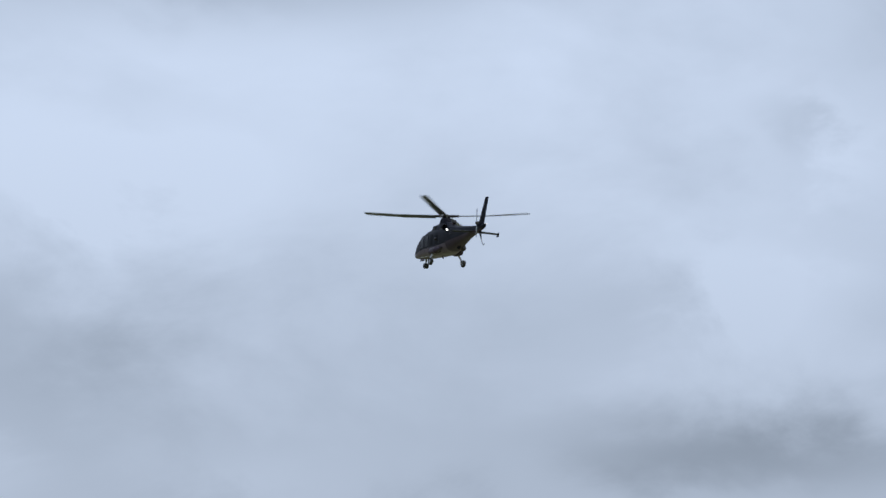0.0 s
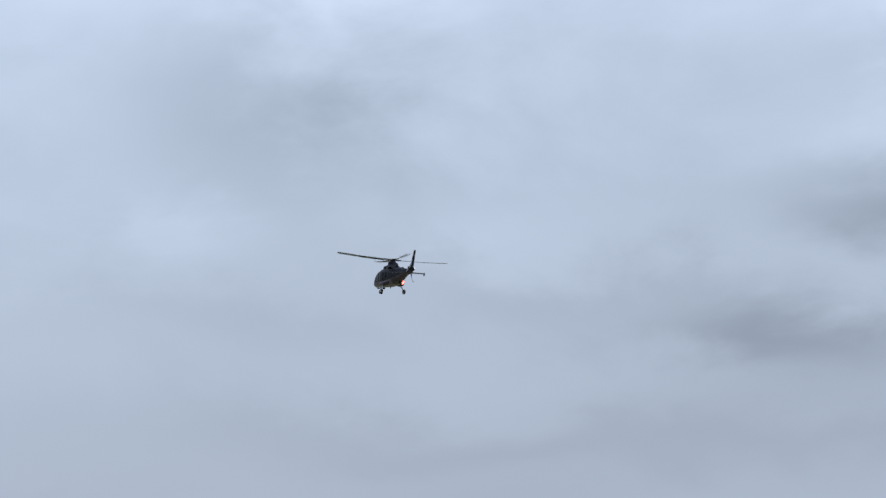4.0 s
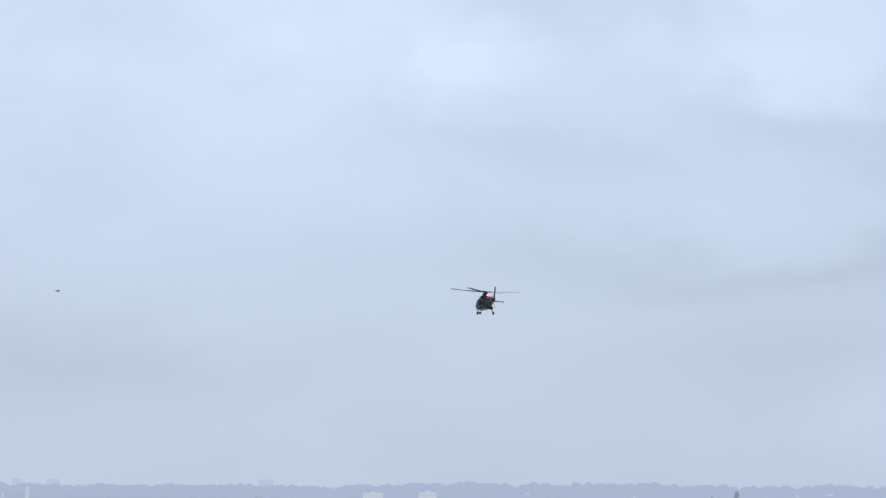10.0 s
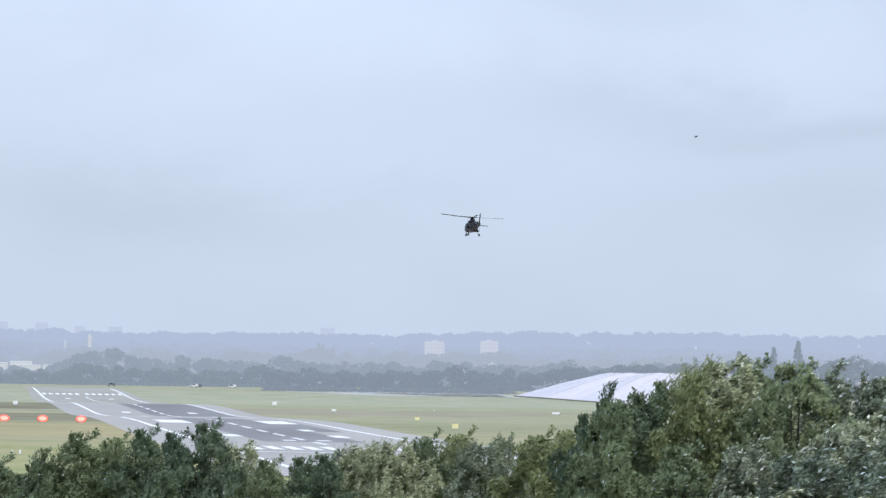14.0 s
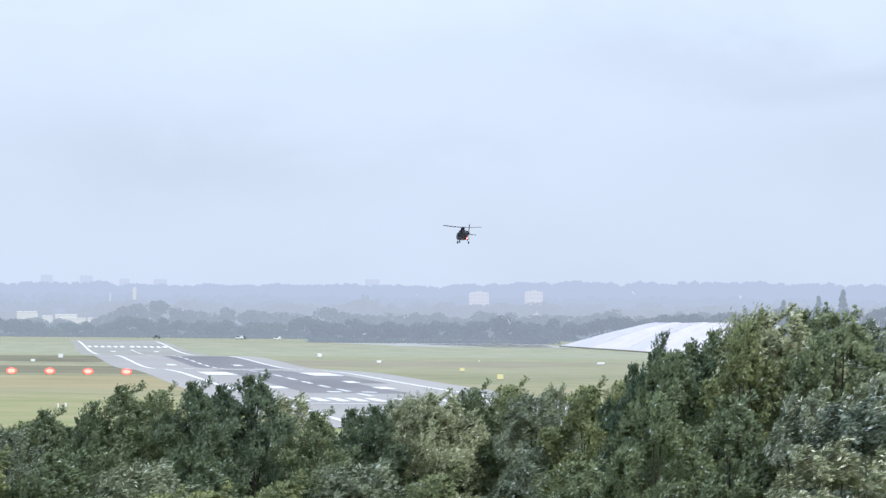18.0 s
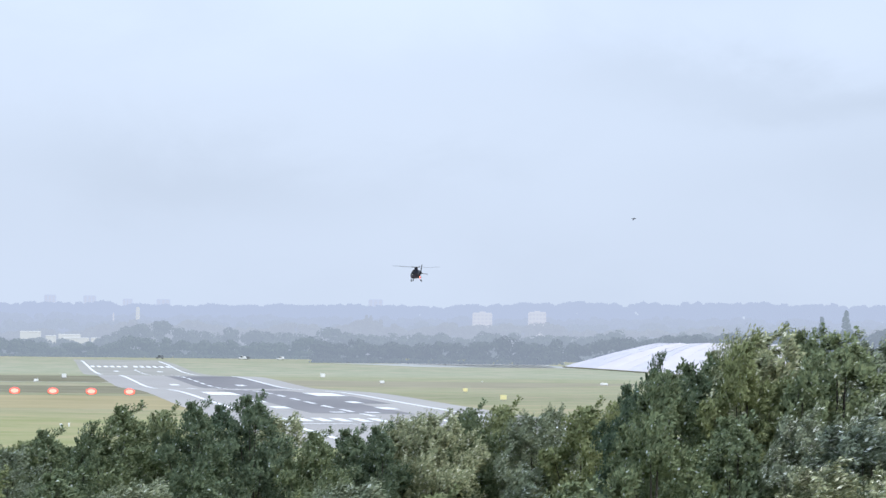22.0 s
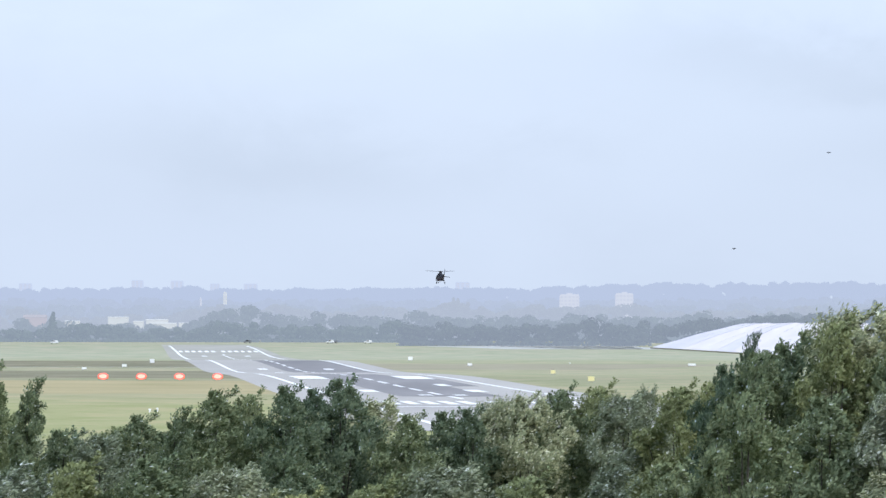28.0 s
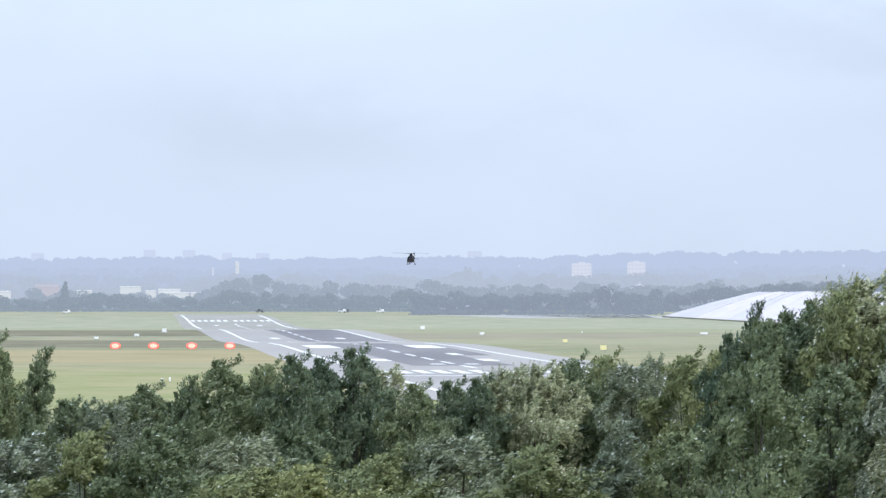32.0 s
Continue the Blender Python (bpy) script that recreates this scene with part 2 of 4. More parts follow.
    # glow for the lamp's halo, not a part of the light box
    M["red_halo"] = Mat("red_halo_glow", (0.5, 0.05, 0.04), 0.3).glow((1.0, 0.13, 0.11), 1.6).m
    M["white_lamp"] = Mat("white_lamp", (0.9, 0.9, 0.9), 0.2).glow((1.0, 0.97, 0.92), 3.5).m
    M["red_beacon"] = Mat("red_beacon_lens", (0.5, 0.04, 0.03), 0.2).glow((1.0, 0.2, 0.16), 6.0).m
    M["beacon_shell"] = Mat("dark_beacon_shell", (0.016, 0.012, 0.014), 0.5).m

    # helicopter
    g = Mat("dark_navy_paint", rough=0.5, spec=0.06)
    g.colour(g.ramp(g.noise(1.6, 5), [(0.3, (0.009, 0.01, 0.015)), (0.7, (0.016, 0.017, 0.025))]))
    M["navy"] = g.m
    g = Mat("silver_grey_paint", rough=0.45, spec=0.25)
    g.colour(g.ramp(g.noise(1.6, 5), [(0.3, (0.07, 0.054, 0.072)), (0.7, (0.1, 0.079, 0.103))]))
    M["silver"] = g.m
    # the belly's silver made darker, for the shade under the boom
    g = Mat("shaded_silver_paint", rough=0.5, spec=0.15)
    g.colour(g.ramp(g.noise(1.6, 5), [(0.3, (0.03, 0.021, 0.032)), (0.7, (0.044, 0.032, 0.047))]))
    M["boom"] = g.m
    g = Mat("tinted_glass", (0.014, 0.015, 0.017), 0.15, 0.0, 0.05)
    M["glass"] = g.m
    M["dark_glass"] = Mat("dark_cabin_glass", (0.007, 0.008, 0.011), 0.5, 0.0, 0.03).m
    g = Mat("sooty_exhaust", rough=0.6, metal=0.7)
    g.colour(g.ramp(g.noise(5.0), [(0.3, (0.02, 0.02, 0.02)), (0.7, (0.07, 0.065, 0.06))]))
    M["exhaust"] = g.m
    g = Mat("blade_grey", rough=0.5)
    g.colour(g.ramp(g.noise(1.2, 4, 0.6), [(0.3, (0.035, 0.037, 0.042)), (0.7, (0.06, 0.062, 0.068))]))
    M["blade"] = g.m
    g = Mat("tail_blade_grey", rough=0.5)
    g.colour(g.ramp(g.noise(1.2, 4, 0.6), [(0.3, (0.22, 0.235, 0.26)), (0.7, (0.3, 0.315, 0.34))]))
    M["tail_blade"] = g.m
    g = Mat("tyre_rubber", rough=0.85)
    g.colour(g.ramp(g.noise(9.0), [(0.3, (0.015, 0.015, 0.015)), (0.7, (0.035, 0.035, 0.035))]))
    M["rubber"] = g.m

    # trees
    def leaf(name, stops, silver, amount):
        g = Mat(name, rough=0.8, spec=0.06)
        own = g.ramp(g.island(), stops)
        n = g.t.nodes.new("ShaderNodeMath")
        n.operation = "GREATER_THAN"
        g.t.links.new(g.island(), n.inputs[0])
        n.inputs[1].default_value = 1 - amount
        c = g.mix(n.outputs[0], own, silver)
        tone = g.ramp(g.each(), [(0.0, (1.86, 1.95, 2.62)), (1.0, (3.6, 3.24, 3.5))])
        g.colour(g.mix(1.0, c, tone, "MULTIPLY"))
        g.b.inputs["Transmission Weight"].default_value = 0.0
        d = g.t.nodes.new("ShaderNodeBsdfTranslucent")
        g.t.links.new(c, d.inputs[0])
        s = g.t.nodes.new("ShaderNodeMixShader")
        s.inputs[0].default_value = 0.3
        g.t.links.new(g.b.outputs[0], s.inputs[1])
        g.t.links.new(d.outputs[0], s.inputs[2])
        g.t.links.new(s.outputs[0], g.t.nodes["Material Output"].inputs[0])
        return g.m

    M["leaf_green"] = leaf("green_leaves", [(0.0, (0.05, 0.07, 0.036)), (0.5, (0.07, 0.092, 0.046)), (1.0, (0.1, 0.124, 0.06))], (0.2, 0.23, 0.18), 0.02)
    M["leaf_silver"] = leaf("silvery_willow_leaves", [(0.0, (0.068, 0.085, 0.046)), (0.5, (0.11, 0.13, 0.068)), (1.0, (0.165, 0.18, 0.1))], (0.25, 0.275, 0.2), 0.06)
    M["leaf_pale"] = leaf("pale_willow_leaves", [(0.0, (0.06, 0.074, 0.042)), (0.5, (0.11, 0.13, 0.072)), (1.0, (0.19, 0.21, 0.118))], (0.33, 0.355, 0.265), 0.1)
    M["leaf_yellow"] = leaf("yellow_green_leaves", [(0.0, (0.066, 0.084, 0.036)), (0.5, (0.093, 0.112, 0.047)), (1.0, (0.13, 0.146, 0.064))], (0.22, 0.24, 0.18), 0.02)
    g = Mat("brown_bark", rough=0.9)
    bark = g.noise(7.0, 5, 0.65, (1, 1, 0.25))
    g.colour(g.ramp(bark, [(0.3, (0.03, 0.026, 0.02)), (0.7, (0.08, 0.07, 0.055))])).bump(bark, 0.6, 0.03)
    M["bark"] = g.m
    # the backdrop of distance beyond the field: woods, hills and blocks kilometres away, their haze mixed in as
    # emission
    for key, lo, hi, haze_glow, share in (("wood_near", (0.05, 0.066, 0.04), (0.07, 0.088, 0.052), (0.41, 0.487, 0.635), 0.59),
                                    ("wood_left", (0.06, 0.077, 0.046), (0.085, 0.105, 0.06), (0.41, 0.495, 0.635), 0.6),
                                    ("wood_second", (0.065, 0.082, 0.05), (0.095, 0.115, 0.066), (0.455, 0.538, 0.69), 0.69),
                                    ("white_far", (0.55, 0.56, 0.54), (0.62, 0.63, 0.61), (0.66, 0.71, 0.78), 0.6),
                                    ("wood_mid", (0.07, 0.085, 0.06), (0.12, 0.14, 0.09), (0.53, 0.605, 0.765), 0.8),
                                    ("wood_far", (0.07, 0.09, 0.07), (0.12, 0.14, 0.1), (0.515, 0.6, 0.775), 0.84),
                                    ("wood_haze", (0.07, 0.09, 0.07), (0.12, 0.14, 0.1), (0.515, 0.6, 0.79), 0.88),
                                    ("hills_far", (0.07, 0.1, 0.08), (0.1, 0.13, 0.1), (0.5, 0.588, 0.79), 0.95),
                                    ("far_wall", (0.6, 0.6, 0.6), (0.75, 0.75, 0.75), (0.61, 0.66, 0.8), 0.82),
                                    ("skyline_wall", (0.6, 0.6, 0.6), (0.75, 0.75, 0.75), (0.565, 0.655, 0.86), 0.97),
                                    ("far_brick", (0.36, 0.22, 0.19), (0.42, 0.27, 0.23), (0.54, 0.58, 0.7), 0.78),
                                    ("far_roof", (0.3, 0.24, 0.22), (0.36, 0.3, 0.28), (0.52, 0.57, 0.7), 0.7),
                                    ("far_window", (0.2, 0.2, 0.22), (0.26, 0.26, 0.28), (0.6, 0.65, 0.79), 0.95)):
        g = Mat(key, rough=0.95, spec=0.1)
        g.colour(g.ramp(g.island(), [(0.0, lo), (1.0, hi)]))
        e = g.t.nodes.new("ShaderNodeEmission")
        e.inputs[0].default_value = (*haze_glow, 1)
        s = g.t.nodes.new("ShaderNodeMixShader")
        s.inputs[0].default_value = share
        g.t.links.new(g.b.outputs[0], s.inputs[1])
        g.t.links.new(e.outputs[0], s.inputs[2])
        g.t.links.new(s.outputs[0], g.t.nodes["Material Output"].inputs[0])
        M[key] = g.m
    return M


M = make_materials()


# ---- mesh helpers ----
def mesh_of(name, verts, faces, material, smooth=False):
    me = bpy.data.meshes.new(name)
    me.from_pydata([tuple(map(float, v)) for v in verts], [], [tuple(map(int, f)) for f in faces])
    me.materials.append(material)
    if smooth:
        me.polygons.foreach_set("use_smooth", [True] * len(me.polygons))
    me.update()
    return me


def part(name, bm, material, parent, label="", smooth=False):
    """Links a bmesh (or a pair of vertices and faces) as one mesh under a thing."""
    if isinstance(bm, tuple):
        me = mesh_of(name, bm[0], bm[1], material, smooth)
    else:
        me = bpy.data.meshes.new(name)
        bmesh.ops.recalc_face_normals(bm, faces=bm.faces)
        bm.to_mesh(me)
        bm.free()
        me.materials.append(material)
        if smooth:
            me.polygons.foreach_set("use_smooth", [True] * len(me.polygons))
    ob = new(name, me)
    ob.parent = parent
    if label:
        ob["label"] = label
    return ob


def box(x0, x1, y0, y1, z0, z1, bevel=0.0):
    bm = bmesh.new()
    bmesh.ops.create_cube(bm, size=1, matrix=Matrix.Translation(((x0 + x1) / 2, (y0 + y1) / 2, (z0 + z1) / 2)) @ Matrix.Diagonal((x1 - x0, y1 - y0, z1 - z0, 1)))
    if bevel:
        bmesh.ops.bevel(bm, geom=bm.edges[:], offset=bevel, segments=2, affect="EDGES")
    return bm


def tube(points, radii, sides=10, caps=True):
    """A tapered tube through points."""
    verts, faces = [], []
    pts = [Vector(p) for p in points]
    for i, p in enumerate(pts):
        d = (pts[min(i + 1, len(pts) - 1)] - pts[max(i - 1, 0)]).normalized()
        u = d.cross(Vector((0.31, 0.87, 0.4))).normalized()
        v = d.cross(u)
        for k in range(sides):
            a = 2 * math.pi * k / sides
            verts.append(p + (u * math.cos(a) + v * math.sin(a)) * radii[i])
    for i in range(len(pts) - 1):
        for k in range(sides):
            a, b = i * sides + k, i * sides + (k + 1) % sides
            faces.append((a, b, b + sides, a + sides))
    if caps:
        faces.append(tuple(range(sides))[::-1])
        faces.append(tuple((len(pts) - 1) * sides + k for k in range(sides)))
    return verts, faces


def join(*pairs):
    verts, faces = [], []
    for v, f in pairs:
        n = len(verts)
        verts += list(v)
        faces += [tuple(i + n for i in q) for q in f]
    return verts, faces


def wheel(x, y, z, r, w, sides=20):
    """Tyre: a rounded ring lying across x."""
    prof = [(r * 0.55, w * 0.42), (r * 0.85, w * 0.5), (r * 0.97, w * 0.33), (r, 0), (r * 0.97, -w * 0.33), (r * 0.85, -w * 0.5), (r * 0.55, -w * 0.42)]
    verts, faces = [], []
    n = len(prof)
    for k in range(sides):
        a = 2 * math.pi * k / sides
        for pr, px in prof:
            verts.append((x + px, y + pr * math.cos(a), z + pr * math.sin(a)))
    for k in range(sides):
        for j in range(n):
            a, b = k * n + j, ((k + 1) % sides) * n + j
            a2, b2 = k * n + (j + 1) % n, ((k + 1) % sides) * n + (j + 1) % n
            faces.append((a, b, b2, a2))
    return verts, faces


def thing(name, m, label, category, group="", kind=""):
    ob = new(name)
    ob.matrix_basis = m
    ob.empty_display_size = 0.2
    return tagged(ob, label, category, group, kind)


# ---- the lie of the land: height along the view, in metres above the lowest field ----
LIE_Y = (-600, 0, 8, 95, 260, 500, 780, 900, 1000, 1100, 1180, 1270, 1380, 1500, 1650, 1800, 2000, 2150, 2300, 2400, 2520, 2850, 3150, 3700, 4500, 4950)
LIE_Z = (13.3, 13.4, 13.3, 5.6, 2.0, 1.6, 1.4, 1.3, 1.4, 1.65, 1.4, 0.6, -0.3, 0.4, 1.1, -0.2, -1.6, -1.2, 1.0, 1.9, 2.3, 2.5, 3.5, 7.0, 14.0, 14.0)
GRID = np.arange(-600, 4951, 10.0)
LIE = np.interp(GRID, LIE_Y, LIE_Z)
SOFT = np.exp(-0.5 * (np.arange(-12, 13) / 4.5) ** 2)
SOFTLIE = np.convolve(np.pad(LIE, 12, mode="edge"), SOFT / SOFT.sum(), mode="valid")
LIE = np.where(GRID < 400, LIE, SOFTLIE)


def ground_z(y):
    return float(np.interp(y, GRID, LIE))


def cuts(y0, y1):
    inner = [g for g in np.arange(math.ceil(y0 / 10) * 10, y1, 10.0) if g > y0 + 1e-6]
    return [y0, *inner, y1]


def build_ground():
    xs = np.array([-4600, -2500, -1200, -700, -400, -250, -150, -80, -40, 0, 40, 80, 150, 250, 400, 700, 1200, 2500, 4600.0])
    verts = [(x, y, z) for y, z in zip(GRID, LIE) for x in xs]
    n = len(xs)
    faces = [(r * n + c, r * n + c + 1, (r + 1) * n + c + 1, (r + 1) * n + c) for r in range(len(GRID) - 1) for c in range(n - 1)]
    ob = new("ground", mesh_of("ground", verts, faces, M["grass"], True))
    tagged(ob, "rolling mown airfield grass, pale green and straw", "ground", kind="structure")


def axis(y):
    """Where the runway's centre line runs."""
    return 67.2 - 0.07685 * y


def lane(name, parent, a0, a1, y0, y1, lift, material, b0=None, b1=None):
    """A strip of paving or paint from offset a0 to a1 across the runway (b0, b1 at its far end) that follows the ground."""
    b0, b1 = a0 if b0 is None else b0, a1 if b1 is None else b1
    verts, faces = [], []
    ys = cuts(y0, y1)
    for i, y in enumerate(ys):
        f = (y - y0) / (y1 - y0)
        z = ground_z(y) + lift
        verts += [(axis(y) + a0 + (b0 - a0) * f, y, z), (axis(y) + a1 + (b1 - a1) * f, y, z)]
    for i in range(len(ys) - 1):
        faces.append((2 * i, 2 * i + 1, 2 * i + 3, 2 * i + 2))
    ob = new(name, mesh_of(name, verts, faces, material))
    ob.parent = parent
    return ob


def build_grass_strips():
    strips = thing("grass_strips", Matrix(), "differently mown and dried strips of airfield grass", "grass", kind="structure")
    lane("brown_strip", strips, 30, 95, 1430, 1560, 0.015, M["brown_grass"], 30, 170)
    lane("worn_strip", strips, -420, -30, 1082, 1345, 0.015, M["worn"])
    lane("tan_strip", strips, -420, -30, 860, 1040, 0.015, M["dry_grass"], -420, -30)


def build_runway():
    run = thing("runway", Matrix(), "long worn grey asphalt runway with white markings", "runway", kind="structure")
    lane("paving", run, -30, 30, 560, 1720, 0.03, M["asphalt"])
    lane("paving", run, -30, 30, 1720, 2520, 0.03, M["old_asphalt"], -24, 24)
    dark = M["dark_asphalt"]
    lane("dark_resurfaced_strip", run, -9, 10, 830, 1210, 0.05, dark)
    lane("dark_resurfaced_strip", run, 10, 17, 960, 1120, 0.05, dark)
    lane("dark_resurfaced_strip", run, -5, 21, 1330, 1690, 0.05, dark)
    paint = M["paint"]
    for side in (-1, 1):
        for y0, y1 in ((560, 1210), (1290, 1700), (1960, 2440)):
            a = side * 20.9
            lane("edge_line", run, a - 0.55, a + 0.55, y0, y1, 0.08, paint)
        for k in range(6):
            for y0 in (745, 2235):
                a = side * (2.5 + 3.25 * k)
                lane("threshold_bar", run, a - 0.95, a + 0.95, y0, y0 + 32, 0.08, paint)
        for y0, w, ln in ((885, 3.2, 26), (965, 2.6, 24), (1420, 2.8, 24), (1300, 2.4, 20), (2120, 2.4, 20)):
            a = side * (9 + w / 2)
            lane("touchdown_bar", run, a - w / 2, a + w / 2, y0, y0 + ln, 0.08, paint)
        a = side * 12.6
        lane("aiming_bar", run, a - 3.6, a + 3.6, 1070, 1125, 0.08, paint)
    for y0 in range(800, 2200, 50):
        lane("centre_dash", run, -0.5, 0.5, y0, y0 + 30, 0.08, paint)
    lane("threshold_line", run, -22, 22, 722, 725, 0.08, paint)
    lane("number_bar", run, -4.5, -2, 840, 850, 0.08, paint)
    lane("number_bar", run, 2, 4.5, 840, 850, 0.08, paint)

    taxi = thing("taxiway", Matrix(), "brown-grey taxiway strip joining the runway from the side", "taxiway", kind="structure")
    lane("paving", taxi, -420, -30, 1480, 1640, 0.03, M["worn"], -420, -30)
    lane("paving", taxi, -420, -30, 1345, 1388, 0.03, M["worn"])
    lane("edge_line", taxi, -420, -30, 1466, 1470, 0.05, M["concrete"])
    apron = thing("apron", Matrix(), "pale concrete apron beside the runway's far end", "apron", kind="structure")
    lane("paving", apron, 150, 222, 2330, 2450, 0.03, M["concrete"], 112, 230)
    lane("perimeter_track", apron, 132, 285, 2732, 2750, 0.03, M["concrete"])
    lane("paving", apron, 155, 230, 2430, 2510, 0.03, M["concrete"], 150, 240)
    lane("paving", apron, 190, 236, 2330, 2430, 0.03, M["concrete"], 155, 230)


# ---- lights and signs on the field ----
def build_papi():
    first = None
    for k in range(4):
        m = pose(-75.9 + 8.85 * k, 1048, ground_z(1048))
        if first is None:
            first = thing("approach_light", m, "orange approach light box glowing red on short legs in the grass", "airfield light", "row of four approach lights")
            part("housing", box(-1.2, 1.2, -0.5, 0.5, 0.3, 1.3, 0.05), M["orange_box"], first)
            part("hood", box(-1.05, 1.05, -0.62, 0.45, 1.3, 1.34, 0.01), M["steel"], first)
            for x in (-0.8, 0.8):
                for y in (-0.35, 0.35):
                    part("leg", tube([(x, y, -0.05), (x, y, 0.34)], [0.035, 0.035], 8), M["steel"], first)
            # the wider disc is added to imitate the red halo around the lamp
            for name, rx, rz, y0, mat, lab in (("red_filter", 1.2, 0.74, -0.55, "red_halo", "glowing disc standing in for the lamp's red halo"), ("lamp", 0.92, 0.5, -0.6, "red_lamp", "glowing lamp")):
                bm = bmesh.new()
                bmesh.ops.create_cone(bm, cap_ends=True, segments=28, radius1=1, radius2=0.92, depth=0.08, matrix=Matrix.Translation((0, y0, 0.9)) @ Matrix.Rotation(radians(90), 4, "X") @ Matrix.Diagonal((rx, rz, 1, 1)))
                part(name, bm, M[mat], first, lab)
        else:
            copy_thing(first, m)


def build_sign(x, y, w, h, colour, label, group):
    ob = thing("airfield_sign", pose(x, y, ground_z(y)), label, "sign", group)
    part("panel", box(-w / 2, w / 2, -0.12, 0.12, 0.35, 0.35 + h, 0.04), M[colour], ob)
    part("frame", join(*[tube([(-w / 2, s, 0.35), (w / 2, s, 0.35)], [0.04, 0.04], 8) for s in (-0.1, 0.1)]), M["steel"], ob)
    for s in (-1, 1):
        part("leg", tube([(s * w * 0.35, 0, -0.05), (s * w * 0.35, 0, 0.4)], [0.05, 0.05], 8), M["steel"], ob)


def build_field_things():
    build_papi()
    for x, y, w, h in ((-95.5, 1550, 1.6, 1.3), (-98.9, 1460, 1.5, 0.8), (-107.3, 1400, 1.4, 0.7), (-7.4, 1640, 1.6, 1.3), (12.9, 1495, 1.5, 0.8), (86.6, 1500, 2.5, 0.7)):
        build_sign(x, y, w, h, "white_sign", "small white airfield sign board on two legs in grass", "airfield signs")
    for x, y in ((-42.0, 676), (-41.2, 682), (48.0, 1560)):
        post = thing("marker_post", pose(x, y, ground_z(y)), "small white marker post standing in grass", "marker", "marker posts")
        part("post", tube([(0, 0, -0.05), (0, 0, 0.4)], [0.12, 0.12], 10), M["white_sign"], post)
        part("cap", tube([(0, 0, 0.4), (0, 0, 0.55)], [0.2, 0.12], 10), M["white_sign"], post)
    for x, y, w, h in ((31.9, 1180, 1.2, 0.9), (36.0, 1015, 1.4, 1.1)):
        build_sign(x, y, w, h, "yellow_sign", "small yellow airfield sign board on two legs in grass", "airfield signs")


def build_berm():
    """The big slope under white sheeting: long overlapping strips run from the crest down to a low tip."""
    ob = thing("sheeted_mound", pose(0, 0, 0), "huge mound covered with overlapping white plastic sheeting", "mound")
    n = 13
    for k in range(n):
        verts, faces = [], []
        rows, cols = 14, 6
        for i in range(rows + 1):
            u = i / rows
            for j in range(cols + 1):
                v = (k + j / cols * 1.01) / n
                # foot runs from the left tip to the right, crest behind it
                foot = Vector((113 + 90 * v, 2370 - 330 * v ** 0.9, 0))
                crest = Vector((167 + 65 * v, 2400, 0))
                p = foot.lerp(crest, u)
                fold = (v * 4.4) % 1.0
                h = 12.9 * (1.12 * u - 0.12 * u ** 4) + 1.5 * (fold / 0.8 if fold < 0.8 else (1 - fold) / 0.2) * math.sin(math.pi * min(1.0, 0.12 + 0.8 * u)) * min(1.0, v * 5)
                lap = 0.05 * (j / cols) ** 2 + 0.1 * math.sin(i * 1.1 + v * 9)
                p.z = ground_z(p.y) + h + lap * (0.4 + u) - 0.3 * (1 - u)
                verts.append(p)
        for i in range(rows):
            for j in range(cols):
                a = i * (cols + 1) + j
                faces.append((a, a + 1, a + cols + 2, a + cols + 1))
        part("sheet", (verts, faces), M["sheet_shaded" if k in (0, 1, 4, 9) else "sheet"], ob, smooth=True)
        if k not in (1, 3, 4, 7, 10):
            continue
        seam = [Vector(verts[i * (cols + 1) + cols]) + Vector((0, -0.05, 0.06)) for i in range(rows + 1)]
        part("seam", tube(seam, [0.05] * (rows + 1), 6), M["sheet_seam"], ob, "taped grey seam between sheets")
    rim = [Vector((113 + 90 * v, 2370 - 330 * v ** 0.9 - 0.6, ground_z(2370 - 330 * v ** 0.9) + 0.1)) for v in np.linspace(0.02, 0.8, 24)]
    part("earth_rim", tube(rim, [0.55] * 24, 8), M["worn"], ob, "dark rounded strip along the sheeting's foot")
    back = []
    for x in (170, 232):
        back += [(x, 2399, ground_z(2400) - 1), (x, 2401, ground_z(2400) + 11.6), (x, 2440, ground_z(2440) - 1)]
    part("core", (back, [(0, 1, 2), (3, 5, 4), (0, 3, 4, 1), (1, 4, 5, 2), (0, 2, 5, 3)]), M["worn"], ob, "bare earth back slope")


# ---- buildings ----
def build_block(x, y, w, d, h, base, storeys, bays, label, category, wall="far_wall", kind=""):
    ob = thing("tower_block", pose(x, y, base), label, category, "far tower blocks")
    part("wall", box(-w / 2, w / 2, -d / 2, d / 2, ground_z(y) - base - 1, h, 0.2), M[wall], ob)
    part("roof", box(-w / 2 + 0.5, w / 2 - 0.5, -d / 2 + 0.5, d / 2 - 0.5, h, h + 0.9, 0.1), M[wall], ob)
    if wall == "far_wall" and w > 5:
        part("lift_house", box(-w * 0.14, w * 0.16, -d * 0.2, d * 0.2, h + 0.9, h + 1.8, 0.1), M[wall], ob)
    for s in range(storeys):
        z0 = (s + 0.3) * h / storeys
        for b in range(bays):
            x0 = -w / 2 + (b + 0.2) * w / bays
            part("window", box(x0, x0 + 0.6 * w / bays, -d / 2 - 0.06, -d / 2 + 0.1, z0, z0 + 0.5 * h / storeys), M["far_window"], ob)


